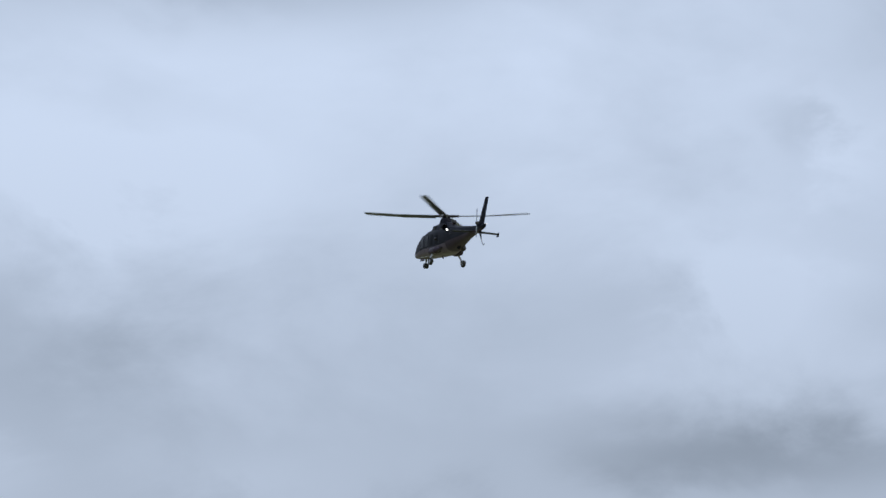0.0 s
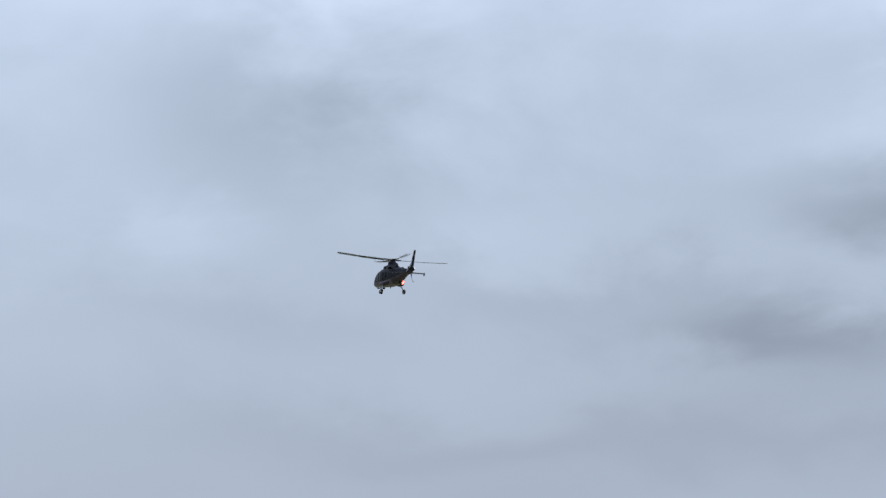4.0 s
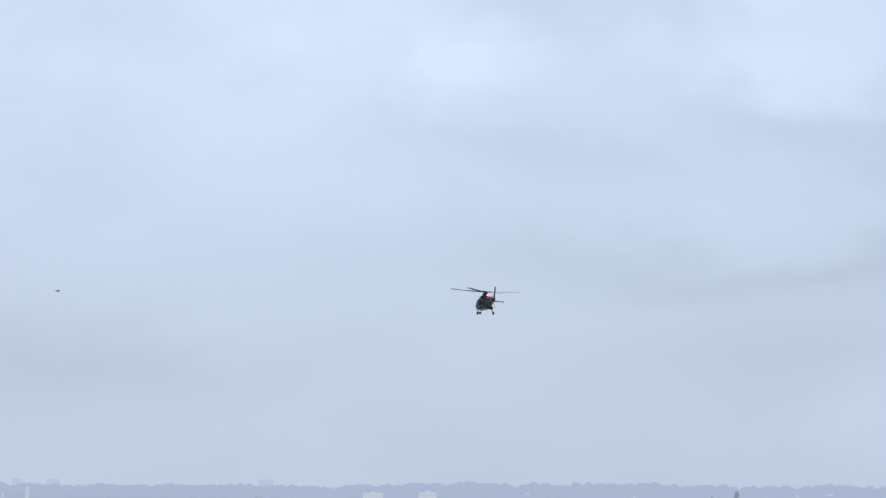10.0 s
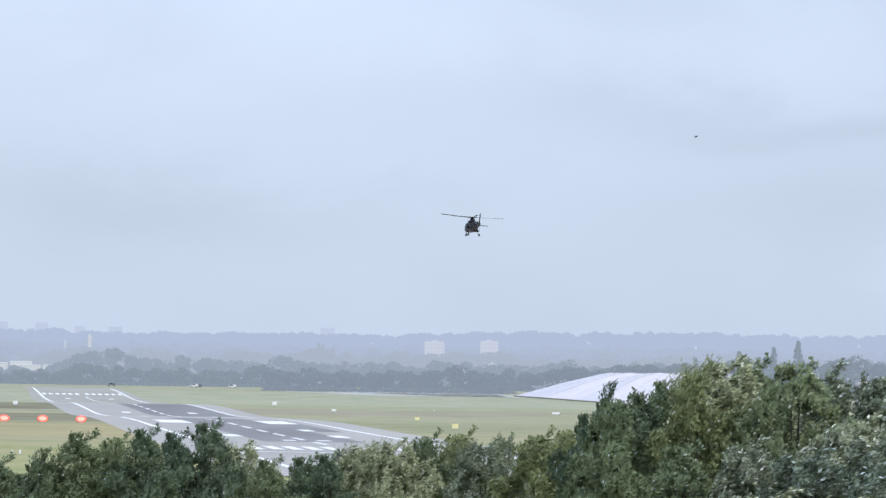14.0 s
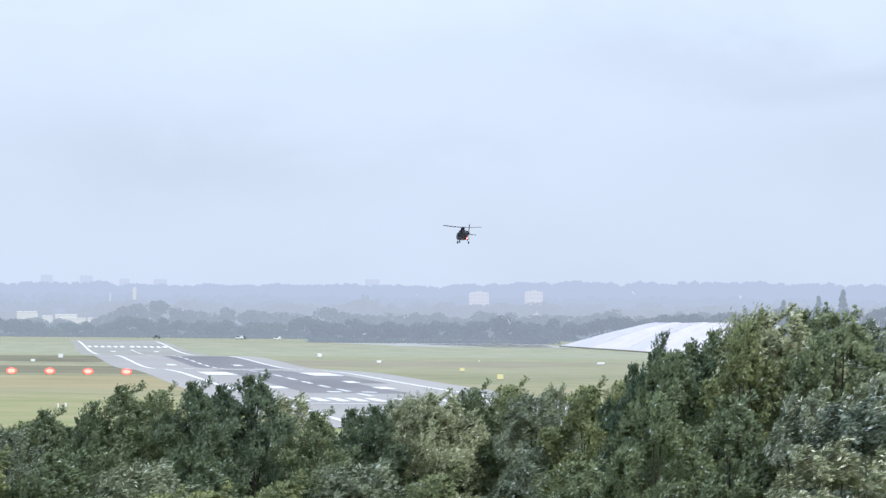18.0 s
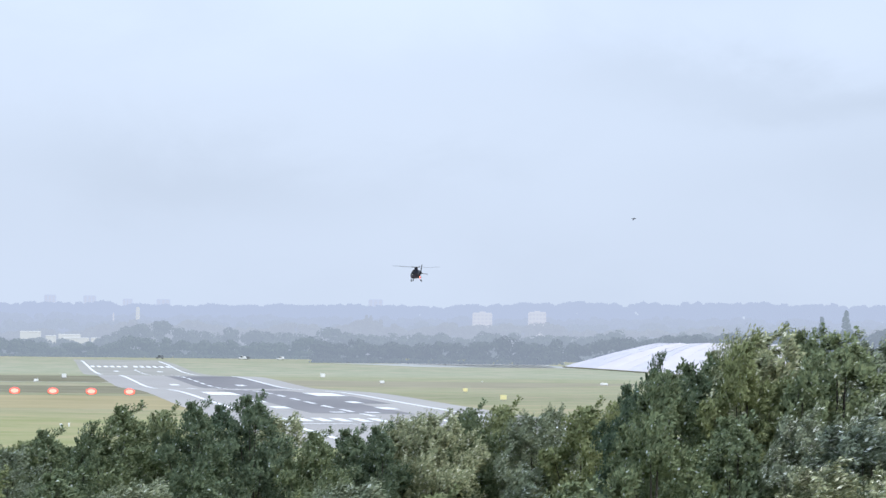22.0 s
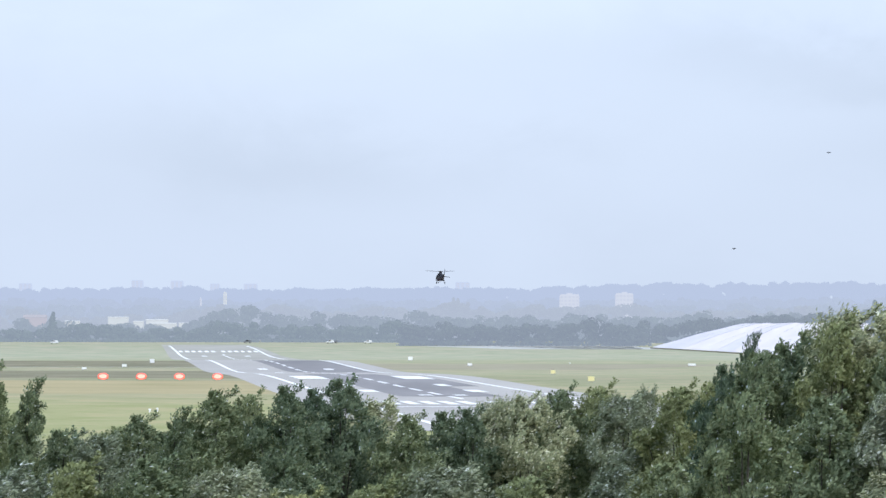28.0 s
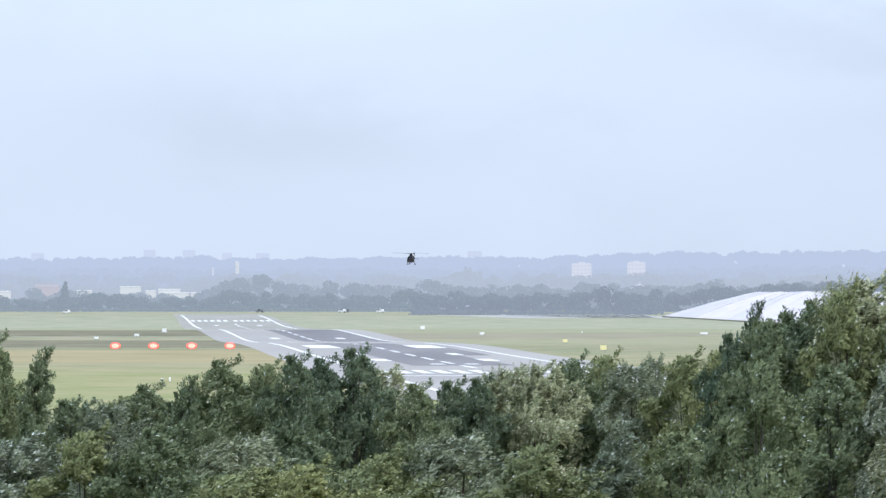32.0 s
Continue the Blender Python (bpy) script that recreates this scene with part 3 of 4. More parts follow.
def build_shed(x, y, w, d, h, label, roof="grey_roof", wall="white_far", doors=3, base=None, rise=1.6):
    ob = thing("warehouse", pose(x, y, ground_z(y) if base is None else base), label, "building", "low airfield buildings")
    part("wall", box(-w / 2, w / 2, -d / 2, d / 2, ground_z(y) - (ground_z(y) if base is None else base) - 1, h, 0.05), M[wall], ob)
    bm = bmesh.new()
    vs = [bm.verts.new(p) for p in ((-w / 2 - 0.4, -d / 2 - 0.4, h), (w / 2 + 0.4, -d / 2 - 0.4, h), (w / 2 + 0.4, 0, h + rise), (-w / 2 - 0.4, 0, h + rise), (w / 2 + 0.4, d / 2 + 0.4, h), (-w / 2 - 0.4, d / 2 + 0.4, h))]
    for f in ((0, 1, 2, 3), (3, 2, 4, 5), (0, 3, 5), (1, 4, 2), (0, 5, 4, 1)):
        bm.faces.new([vs[i] for i in f])
    part("roof", bm, M[roof], ob)
    for k in range(doors):
        x0 = -w / 2 + (k + 0.25) * w / doors
        part("door", box(x0, x0 + 0.4 * w / doors, -d / 2 - 0.08, -d / 2 + 0.05, 0, h * 0.6), M["grey_roof"], ob)
        part("window", box(x0 + 0.5 * w / doors, x0 + 0.68 * w / doors, -d / 2 - 0.06, -d / 2 + 0.05, h * 0.55, h * 0.8), M["glass"], ob)


def build_van(x, y, turn, label, colour, name="van"):
    ob = thing(name, pose(x, y, ground_z(y), 0, 0, turn), label, "vehicle", "vehicles at the field's edge")
    bm = box(-0.95, 0.95, -2.3, 2.3, 0.45, 1.2, 0.12)
    part("body", bm, M[colour], ob)
    part("cabin", box(-0.9, 0.9, -2.1, 1.1, 1.15, 2.0, 0.15), M[colour], ob)
    part("windscreen", box(-0.8, 0.8, 1.0, 1.13, 1.3, 1.85), M["glass"], ob)
    for s in (-1, 1):
        part("side_window", box(s * 0.91 - 0.02, s * 0.91 + 0.02, -0.4, 0.9, 1.35, 1.85), M["glass"], ob)
        for yy in (-1.5, 1.5):
            part("wheel", wheel(s * 0.85, yy, 0.36, 0.36, 0.24), M["rubber"], ob)


def at(px, y):
    """Sideways place of a bearing px, in the last view's units, at the distance y."""
    return (px - 784) / 8000 * y


def build_buildings():
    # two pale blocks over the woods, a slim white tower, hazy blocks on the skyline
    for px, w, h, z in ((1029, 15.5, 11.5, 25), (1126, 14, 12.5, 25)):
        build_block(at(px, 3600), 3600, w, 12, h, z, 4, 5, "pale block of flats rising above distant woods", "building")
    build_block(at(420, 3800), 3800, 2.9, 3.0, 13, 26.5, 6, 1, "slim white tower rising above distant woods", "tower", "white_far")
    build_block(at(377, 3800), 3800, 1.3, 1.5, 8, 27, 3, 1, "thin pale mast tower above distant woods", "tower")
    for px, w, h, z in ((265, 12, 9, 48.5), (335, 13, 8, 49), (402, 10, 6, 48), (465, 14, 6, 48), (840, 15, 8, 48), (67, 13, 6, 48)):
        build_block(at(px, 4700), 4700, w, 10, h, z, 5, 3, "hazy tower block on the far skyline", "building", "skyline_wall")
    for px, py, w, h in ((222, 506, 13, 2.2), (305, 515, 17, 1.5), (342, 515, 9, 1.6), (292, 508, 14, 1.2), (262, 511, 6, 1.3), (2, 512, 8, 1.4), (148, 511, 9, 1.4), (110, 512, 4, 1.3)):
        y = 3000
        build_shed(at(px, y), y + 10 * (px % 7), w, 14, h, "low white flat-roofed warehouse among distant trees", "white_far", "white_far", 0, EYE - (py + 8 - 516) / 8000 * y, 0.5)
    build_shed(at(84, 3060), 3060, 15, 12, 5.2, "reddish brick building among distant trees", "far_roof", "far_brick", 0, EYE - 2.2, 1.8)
    build_shed(at(1865, 2200), 2200, 46, 25, 11.0, "large grey hangar beside the airfield trees", "far_roof", "grey_roof", 4)
    for px, y, turn, lab, col in ((460, 2690, 80, "small dark car at the far edge of the field", "vehicle_hazed"), (606, 2690, 85, "white van at the far edge of the field", "vehicle_white"),
                                  (612, 2705, 60, "small dark car at the far edge of the field", "vehicle_hazed"), (673, 2680, 90, "white van at the far edge of the field", "vehicle_white"), (118, 2600, 95, "white van at the far edge of the field", "vehicle_white")):
        build_van(at(px, y), y, turn, lab, col)


# ---- far woods and hills ----
def tufts(rng, centres, radii, count, size, flat=0.8):
    """Many small leafy tufts over lumpy crowns."""
    n = len(centres)
    c = np.repeat(centres, count, axis=0)
    r = np.repeat(radii, count, axis=0)
    d = rng.normal(size=(n * count, 3))
    d /= np.linalg.norm(d, axis=1)[:, None]
    d[:, 2] = np.abs(d[:, 2]) * 1.15 - 0.3
    p = c + d * r * rng.uniform(0.72, 1.05, (n * count, 1))
    # each tuft lies on its crown's skin, so that the crowns keep their round shading
    e = d + rng.normal(size=(n * count, 3)) * 0.16
    e /= np.linalg.norm(e, axis=1)[:, None]
    a = np.cross(e, rng.normal(size=(n * count, 3)))
    a /= np.linalg.norm(a, axis=1)[:, None]
    b = np.cross(e, a)
    s = size * rng.uniform(0.6, 1.3, (n * count, 1))
    verts = np.stack([p - a * s, p + b * s * 0.7, p + a * s, p - b * s * 0.7], 1).reshape(-1, 3)
    return verts


def fast_mesh(name, verts, material):
    """Loose quads, four vertices each."""
    me = bpy.data.meshes.new(name)
    n = len(verts)
    me.vertices.add(n)
    me.vertices.foreach_set("co", np.ascontiguousarray(verts, dtype=np.float32).ravel())
    me.loops.add(n)
    me.loops.foreach_set("vertex_index", np.arange(n, dtype=np.int32))
    me.polygons.add(n // 4)
    me.polygons.foreach_set("loop_start", np.arange(0, n, 4, dtype=np.int32))
    me.materials.append(material)
    me.update(calc_edges=True)
    me.validate()
    return me


def wood(name, seed, y, depth, base, tops, material, count, size, label, step=2.4, crown=(3.6, 7.0), wave=1.6, lobes=5, span=(-500, 2500)):
    """A belt of trees across the view; tops gives its outline along bearings."""
    rng = np.random.default_rng(seed)
    pxs = np.array([p for p, _ in tops])
    zs = np.array([z for _, z in tops])
    half = 0.15 * y
    n = int(2 * half / step)
    x = np.linspace(-half, half, n) + rng.normal(size=n) * step * 0.5
    x = x[(x / y * 8000 + 784 > span[0]) & (x / y * 8000 + 784 < span[1])]
    n = len(x)
    yy = y + rng.uniform(0, depth, n)
    top = EYE + (516 - np.interp(x / y * 8000 + 784, pxs, zs)) / 8000 * y
    roll = sum(a * np.sin(x / ln * 6.283 + p) for a, ln, p in ((0.9, 61, seed), (0.7, 37, seed * 2.3), (0.6, 21, seed * 3.7)))
    top = top + roll * wave - rng.uniform(0, 1, n) ** 3 * 4.0
    cen, rad = [], []
    for i in range(n):
        h = top[i] - base
        w = rng.uniform(*crown)
        for k in range(lobes):
            q = rng.uniform(0.02, 0.85)
            cen.append((x[i] + rng.normal() * w * 0.4, yy[i] + rng.normal() * 2, base + h * q))
            rad.append((w * rng.uniform(0.5, 0.8), w * 0.7, min(h * 0.3, w * 0.7) * rng.uniform(0.6, 1.0)))
        # undergrowth closes the belt at its foot
        cen.append((x[i], y - 2, base + 1.4))
        rad.append((w * 0.9, w * 0.4, 2.0))
        cen.append((x[i], yy[i], top[i] - w * 0.6))
        rad.append((w * 0.8, w * 0.8, w * 0.6))
        cen.append((x[i] + rng.normal() * w * 0.5, yy[i], top[i] - w * 0.8))
        rad.append((w * 0.6, w * 0.6, w * 0.5))
    verts = tufts(rng, np.array(cen), np.array(rad), count, size)
    ob = new(name, fast_mesh(name, verts, material))
    tagged(ob, label, "woods", kind="stuff")


def build_woods():
    near = ((700, 523), (745, 514), (785, 512), (845, 524), (905, 520), (955, 516), (1035, 514), (1115, 516), (1165, 516), (1235, 512), (1285, 502), (1315, 498), (1345, 511), (1390, 502), (1480, 496), (1560, 490), (1680, 488), (1800, 485), (2400, 488))
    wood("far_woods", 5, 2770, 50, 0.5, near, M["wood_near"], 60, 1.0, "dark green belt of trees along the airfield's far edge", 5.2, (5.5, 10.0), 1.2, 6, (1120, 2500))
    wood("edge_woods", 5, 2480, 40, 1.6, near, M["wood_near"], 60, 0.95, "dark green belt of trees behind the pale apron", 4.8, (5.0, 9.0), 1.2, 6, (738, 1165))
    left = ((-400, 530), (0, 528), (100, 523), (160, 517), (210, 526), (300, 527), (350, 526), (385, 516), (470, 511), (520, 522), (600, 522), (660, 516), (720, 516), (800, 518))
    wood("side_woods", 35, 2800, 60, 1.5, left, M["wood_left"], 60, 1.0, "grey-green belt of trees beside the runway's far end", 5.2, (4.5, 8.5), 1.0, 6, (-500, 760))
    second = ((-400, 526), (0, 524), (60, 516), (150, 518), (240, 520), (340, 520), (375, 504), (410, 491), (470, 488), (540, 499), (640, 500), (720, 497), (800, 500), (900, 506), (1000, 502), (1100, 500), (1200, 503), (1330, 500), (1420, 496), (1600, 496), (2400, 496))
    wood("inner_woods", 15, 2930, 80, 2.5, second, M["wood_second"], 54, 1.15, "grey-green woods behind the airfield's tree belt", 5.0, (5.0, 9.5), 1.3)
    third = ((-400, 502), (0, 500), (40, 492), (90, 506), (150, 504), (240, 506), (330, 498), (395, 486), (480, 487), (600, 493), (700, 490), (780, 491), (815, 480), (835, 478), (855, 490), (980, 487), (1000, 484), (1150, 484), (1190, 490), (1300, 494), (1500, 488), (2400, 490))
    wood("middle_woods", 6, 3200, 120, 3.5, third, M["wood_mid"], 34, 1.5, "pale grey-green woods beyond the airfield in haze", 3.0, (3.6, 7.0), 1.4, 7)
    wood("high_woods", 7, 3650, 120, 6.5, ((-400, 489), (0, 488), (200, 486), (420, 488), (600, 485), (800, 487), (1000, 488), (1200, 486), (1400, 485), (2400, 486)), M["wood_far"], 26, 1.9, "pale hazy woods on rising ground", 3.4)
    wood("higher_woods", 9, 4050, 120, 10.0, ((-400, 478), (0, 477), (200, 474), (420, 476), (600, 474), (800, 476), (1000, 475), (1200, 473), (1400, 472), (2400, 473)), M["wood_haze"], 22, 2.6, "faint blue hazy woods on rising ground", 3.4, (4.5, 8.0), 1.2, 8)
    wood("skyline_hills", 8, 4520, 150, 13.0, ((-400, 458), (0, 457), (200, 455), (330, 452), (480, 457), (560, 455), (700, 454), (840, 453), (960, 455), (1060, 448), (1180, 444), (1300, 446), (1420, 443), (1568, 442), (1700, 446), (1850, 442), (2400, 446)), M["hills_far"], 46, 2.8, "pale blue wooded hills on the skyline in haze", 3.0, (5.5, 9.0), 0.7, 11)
    # single tall trees, trunk and crown in the haze-mixed wood materials
    rng = np.random.default_rng(11)
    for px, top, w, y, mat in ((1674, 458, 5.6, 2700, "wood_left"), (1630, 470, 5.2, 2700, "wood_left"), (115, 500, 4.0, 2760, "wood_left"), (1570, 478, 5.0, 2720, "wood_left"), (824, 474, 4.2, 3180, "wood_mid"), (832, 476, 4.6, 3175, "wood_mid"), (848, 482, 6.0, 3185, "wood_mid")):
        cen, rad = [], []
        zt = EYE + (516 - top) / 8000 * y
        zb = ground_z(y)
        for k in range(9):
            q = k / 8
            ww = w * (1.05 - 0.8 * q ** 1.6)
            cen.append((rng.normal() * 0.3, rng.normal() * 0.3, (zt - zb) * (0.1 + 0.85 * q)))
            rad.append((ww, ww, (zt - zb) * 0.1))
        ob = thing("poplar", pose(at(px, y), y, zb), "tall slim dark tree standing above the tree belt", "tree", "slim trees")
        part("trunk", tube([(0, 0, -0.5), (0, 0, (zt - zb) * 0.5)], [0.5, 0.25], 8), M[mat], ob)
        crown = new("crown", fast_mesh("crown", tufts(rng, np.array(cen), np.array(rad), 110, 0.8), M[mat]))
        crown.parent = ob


# ---- near trees ----
def leafage(seed, lobes, sprigs, leaves, leaf, shoots, broad, wind=0.75):
    """Rounded boughs set with leafy tufts, blown to one side; each leaf a small folded blade."""
    rng = np.random.default_rng(seed)
    base, way, length, out = [], [], [], []
    lean = np.array((wind * 0.5, 0.05, 0.7))
    for (cx, cy, cz, rx, rz) in lobes:
        mid = np.array((cx, cy, cz))
        away = np.array((cx, cy, 0.0)) / (math.hypot(cx, cy) + 0.3)
        for _ in range(15):
            d = rng.normal(size=3)
            d /= np.linalg.norm(d)
            d[2] = abs(d[2]) * 1.2 - 0.45
            d = d + away * 0.45
            d /= np.linalg.norm(d)
            tuft = mid + d * np.array((rx, rx, rz)) * rng.uniform(0.75, 1.08)
            r = rx * rng.uniform(0.26, 0.42)
            e = rng.normal(size=(sprigs, 3))
            e /= np.linalg.norm(e, axis=1)[:, None]
            e = e + d * 0.5
            base.append(tuft + e * r * rng.uniform(0.2, 0.9, (sprigs, 1)) - lean * r * 0.5)
            way.append(e * 0.45 + lean + rng.normal(size=(sprigs, 3)) * 0.15)
            out.append(e * 0.5 + d * 0.9 + np.array((0, 0, 0.35)))
            length.append(r * rng.uniform(0.8, 1.5, sprigs) * (0.55 + 0.6 * wind))
        # the shaded inside
        d = rng.normal(size=(14, 3))
        d /= np.linalg.norm(d, axis=1)[:, None]
        base.append(mid + d * np.array((rx, rx, rz)) * 0.5)
        way.append(d + lean * 0.5)
        out.append(d)
        length.append(np.full(14, rx * 0.5))
    for k in range(shoots):
        lob = lobes[rng.integers(len(lobes))]
        a = rng.uniform(0, 6.28)
        s = 9
        q = np.linspace(0, 1, s)[:, None]
        start = np.array((lob[0] + math.cos(a) * lob[3] * 0.6, lob[1] + math.sin(a) * lob[3] * 0.6, lob[2] + lob[4] * 0.75))
        ln = rng.uniform(0.2, 0.6)
        bend = np.array((wind * 0.5 + rng.normal() * 0.15, rng.normal() * 0.1, 0.8)) * ln
        p = start + q * bend + q ** 2 * np.array((0.3, 0, -0.08)) * ln
        w = np.tile(np.array((wind, 0, 0.6)), (s, 1)) + rng.normal(size=(s, 3)) * 0.5
        base.append(p)
        way.append(w)
        out.append(np.tile(np.array((0.0, -0.3, 1.0)), (s, 1)))
        length.append(np.linspace(0.3, 0.14, s))
    base, way, length, out = np.concatenate(base), np.concatenate(way), np.concatenate(length), np.concatenate(out)
    way /= np.linalg.norm(way, axis=1)[:, None]
    n = len(base)
    f = np.tile(np.linspace(0.0, 1.0, leaves), n)[:, None]
    b, w, ln = np.repeat(base, leaves, 0), np.repeat(way, leaves, 0), np.repeat(length, leaves)[:, None]
    p = b + w * ln * f + rng.normal(size=(n * leaves, 3)) * 0.03
    d = w * 0.75 + rng.normal(size=(n * leaves, 3)) * 0.4 + np.array((wind * 0.45, 0, 0))
    d /= np.linalg.norm(d, axis=1)[:, None]
    # blades lie roughly along the clump's skin, face to the light
    face = np.repeat(out, leaves, 0) + np.array((0, 0, 0.45)) + rng.normal(size=(n * leaves, 3)) * 0.4
    side = np.cross(d, face)
    side /= np.linalg.norm(side, axis=1)[:, None] + 1e-9
    up = np.cross(side, d)
    s = leaf * rng.uniform(0.7, 1.3, (n * leaves, 1))
    mid = p + d * s * 0.45
    verts = np.stack([p, mid + side * s * broad + up * s * 0.05, p + d * s, mid - side * s * broad + up * s * 0.05], 1).reshape(-1, 3)
    return verts


def build_tree_kind(seed, label, material, height, width, spiry, leaf, broad=0.3, wind=0.75):
    rng = np.random.default_rng(seed)
    lobes = []
    for k in range(17):
        q = k / 16
        ring = width * 0.46 * math.sqrt(max(0.0, 1 - q ** 2.4)) * (0.6 if spiry else 1) * rng.uniform(0.8, 1.15)
        a = 2.4 * k + rng.uniform(-0.5, 0.5)
        r = (0.25 - 0.1 * q) * width * rng.uniform(0.75, 1.2) * (0.7 if spiry else 1)
        lobes.append((math.cos(a) * ring + (0.35 * q ** 3 if spiry else 0), math.sin(a) * ring, height * (0.36 + 0.57 * q) + rng.normal() * 0.15, r, r * (1.4 if spiry else 1.0)))
    lobes.append((0, 0, height * 0.6, width * 0.3, height * 0.18))
    tree = thing("tree", pose(0, 0, -200), label, "tree", "wind-blown trees below the viewpoint")
    pieces = [tube([(0, 0, -0.6), (0.03, 0, height * 0.3), (0.08, 0.02, height * 0.62), (0.2, 0.02, height * 0.9)], [0.14, 0.1, 0.05, 0.012], 8)]
    for cx, cy, cz, r, rz in lobes[2:-1:2]:
        pieces.append(tube([(0.03, 0, cz * 0.55), (cx * 0.5, cy * 0.5, cz * 0.78), (cx, cy, cz)], [0.04, 0.025, 0.01], 6))
    part("trunk", join(*pieces), M["bark"], tree, "brown trunk with spreading limbs")
    verts = leafage(seed + 50, lobes, 9, 14, leaf, 44 if spiry else 20, broad, wind)
    tree["top"] = float(np.percentile(verts[:, 2], 99.8))
    crown = new("crown", fast_mesh("crown", verts, material))
    crown.parent = tree
    return tree


TREES = []


def build_trees():
    kinds = [build_tree_kind(21, "leafy green tree blown sideways by the wind", M["leaf_green"], 8.0, 2.7, False, 0.095, 0.3),
             build_tree_kind(22, "silvery willow tree blown sideways by the wind", M["leaf_silver"], 8.0, 2.9, False, 0.105, 0.23, 1.2),
             build_tree_kind(23, "slender green tree with upright wind-blown shoots", M["leaf_green"], 8.0, 1.9, True, 0.095, 0.28),
             build_tree_kind(24, "yellow-green tree blown sideways by the wind", M["leaf_yellow"], 8.0, 2.6, False, 0.095, 0.3),
             build_tree_kind(25, "tall silvery willow with long wind-blown shoots", M["leaf_silver"], 8.0, 2.6, True, 0.105, 0.22, 1.25),
             build_tree_kind(26, "pale silvery willow showing the undersides of its leaves", M["leaf_pale"], 8.0, 2.7, False, 0.11, 0.22, 1.25)]
    tops = [k.pop("top") for k in kinds]
    rng = random.Random(4)
    # bearing and top in the view at thirty seconds, distance, kind, breadth
    row = ((-170, 690, 140, 0, 1), (-85, 640, 138, 0, 1), (-18, 614, 136, 0, 0.85), (38, 640, 132, 2, 0.7), (105, 728, 140, 0, 0.9), (180, 735, 135, 1, 0.9), (248, 702, 138, 0, 0.9), (305, 690, 130, 2, 0.7), (385, 658, 138, 0, 1), (450, 665, 142, 3, 0.9), (508, 650, 136, 0, 0.9),
           (560, 655, 140, 0, 0.9), (612, 638, 138, 0, 0.9), (668, 672, 142, 1, 0.9), (725, 700, 136, 0, 0.8), (785, 695, 140, 0, 0.9), (832, 690, 138, 0, 0.8), (890, 672, 142, 1, 0.9), (945, 664, 138, 1, 0.9), (995, 656, 140, 3, 1), (1055, 650, 144, 3, 1),
           (1105, 664, 138, 1, 0.9), (1146, 652, 140, 1, 0.55), (1200, 650, 136, 3, 1.0), (1255, 640, 132, 3, 0.9))
    big = ((1284, 612, 128, 0, 0.7), (1312, 560, 126, 2, 0.55), (1340, 586, 120, 3, 1), (1392, 574, 124, 0, 0.9), (1432, 552, 125, 0, 0.9), (1478, 528, 126, 4, 0.95), (1529, 512, 122, 1, 1.05), (1584, 514, 125, 0, 1.05), (1649, 520, 120, 0, 1.1), (1724, 522, 124, 5, 1.1), (1794, 540, 122, 4, 1), (1864, 575, 126, 1, 1.1), (1944, 620, 124, 0, 1.1), (2034, 650, 126, 1, 1.1))
    front = tuple((-260 + 132 * k, 800 + rng.randint(-25, 25) - (120 if 1250 < -260 + 132 * k < 1900 else 0), 96 + rng.randint(-6, 8), ((0, 0, 0, 3, 0, 1, 0, 3, 1, 3) + (4, 0, 3, 0, 5, 5, 4, 1))[k], 0.85) for k in range(18))
    back = tuple((-230 + 88 * k, 728 + rng.randint(-12, 18), 152 + rng.randint(-3, 5), (0, 3, 0, 1)[k % 4], 1.15) for k in range(18))
    pale = ((385, 862, 84, 3, 0.8), (455, 848, 86, 3, 0.8), (525, 842, 84, 3, 0.85), (600, 852, 86, 3, 0.8), (25, 792, 92, 5, 0.8), (430, 792, 102, 1, 0.8), (1755, 614, 106, 5, 1.1), (1695, 672, 100, 5, 1.0), (1640, 745, 97, 5, 0.9), (1830, 640, 102, 5, 1.1), (1575, 560, 118, 2, 0.8), (1480, 535, 119, 3, 0.8))
    for i, (px, py, y, kind, breadth) in enumerate(row + big + front + back + pale):
        x = ((px - 784) / 8000 + 0.00199) * y
        top = EYE + (535 - py) / 8000 * y
        base = ground_z(y)
        s = (top - base) / tops[kind]
        wide = breadth * rng.uniform(0.92, 1.12) * (1.1 if i >= len(row) else 1.0)
        m = pose(x, y, base, 0, 0, rng.uniform(-25, 25)) @ Matrix.Diagonal((wide, wide, s, 1))
        TREES.append((copy_thing(kinds[kind], m), x, y, base, m, rng.random()))
    for k in kinds:
        for o in (*k.children_recursive, k):
            bpy.data.objects.remove(o)


# ---- helicopter: nose towards +y, hub over the origin ----
STATIONS = ((4.6, -1.98, 0.06, 0.05), (4.3, -1.94, 0.26, 0.17), (3.8, -1.86, 0.47, 0.35), (3.1, -1.68, 0.65, 0.6), (2.4, -1.52, 0.75, 0.77), (1.6, -1.42, 0.8, 0.88), (0.4, -1.38, 0.82, 0.93), (-0.8, -1.32, 0.78, 0.88),
            (-1.7, -1.24, 0.66, 0.78), (-2.5, -1.16, 0.52, 0.62), (-4.0, -1.02, 0.32, 0.38), (-5.4, -0.93, 0.19, 0.22), (-6.3, -0.88, 0.1, 0.13))


def station(y):
    ys = [s[0] for s in STATIONS][::-1]
    return [float(np.interp(y, ys, [s[i] for s in STATIONS][::-1])) for i in (1, 2, 3)]


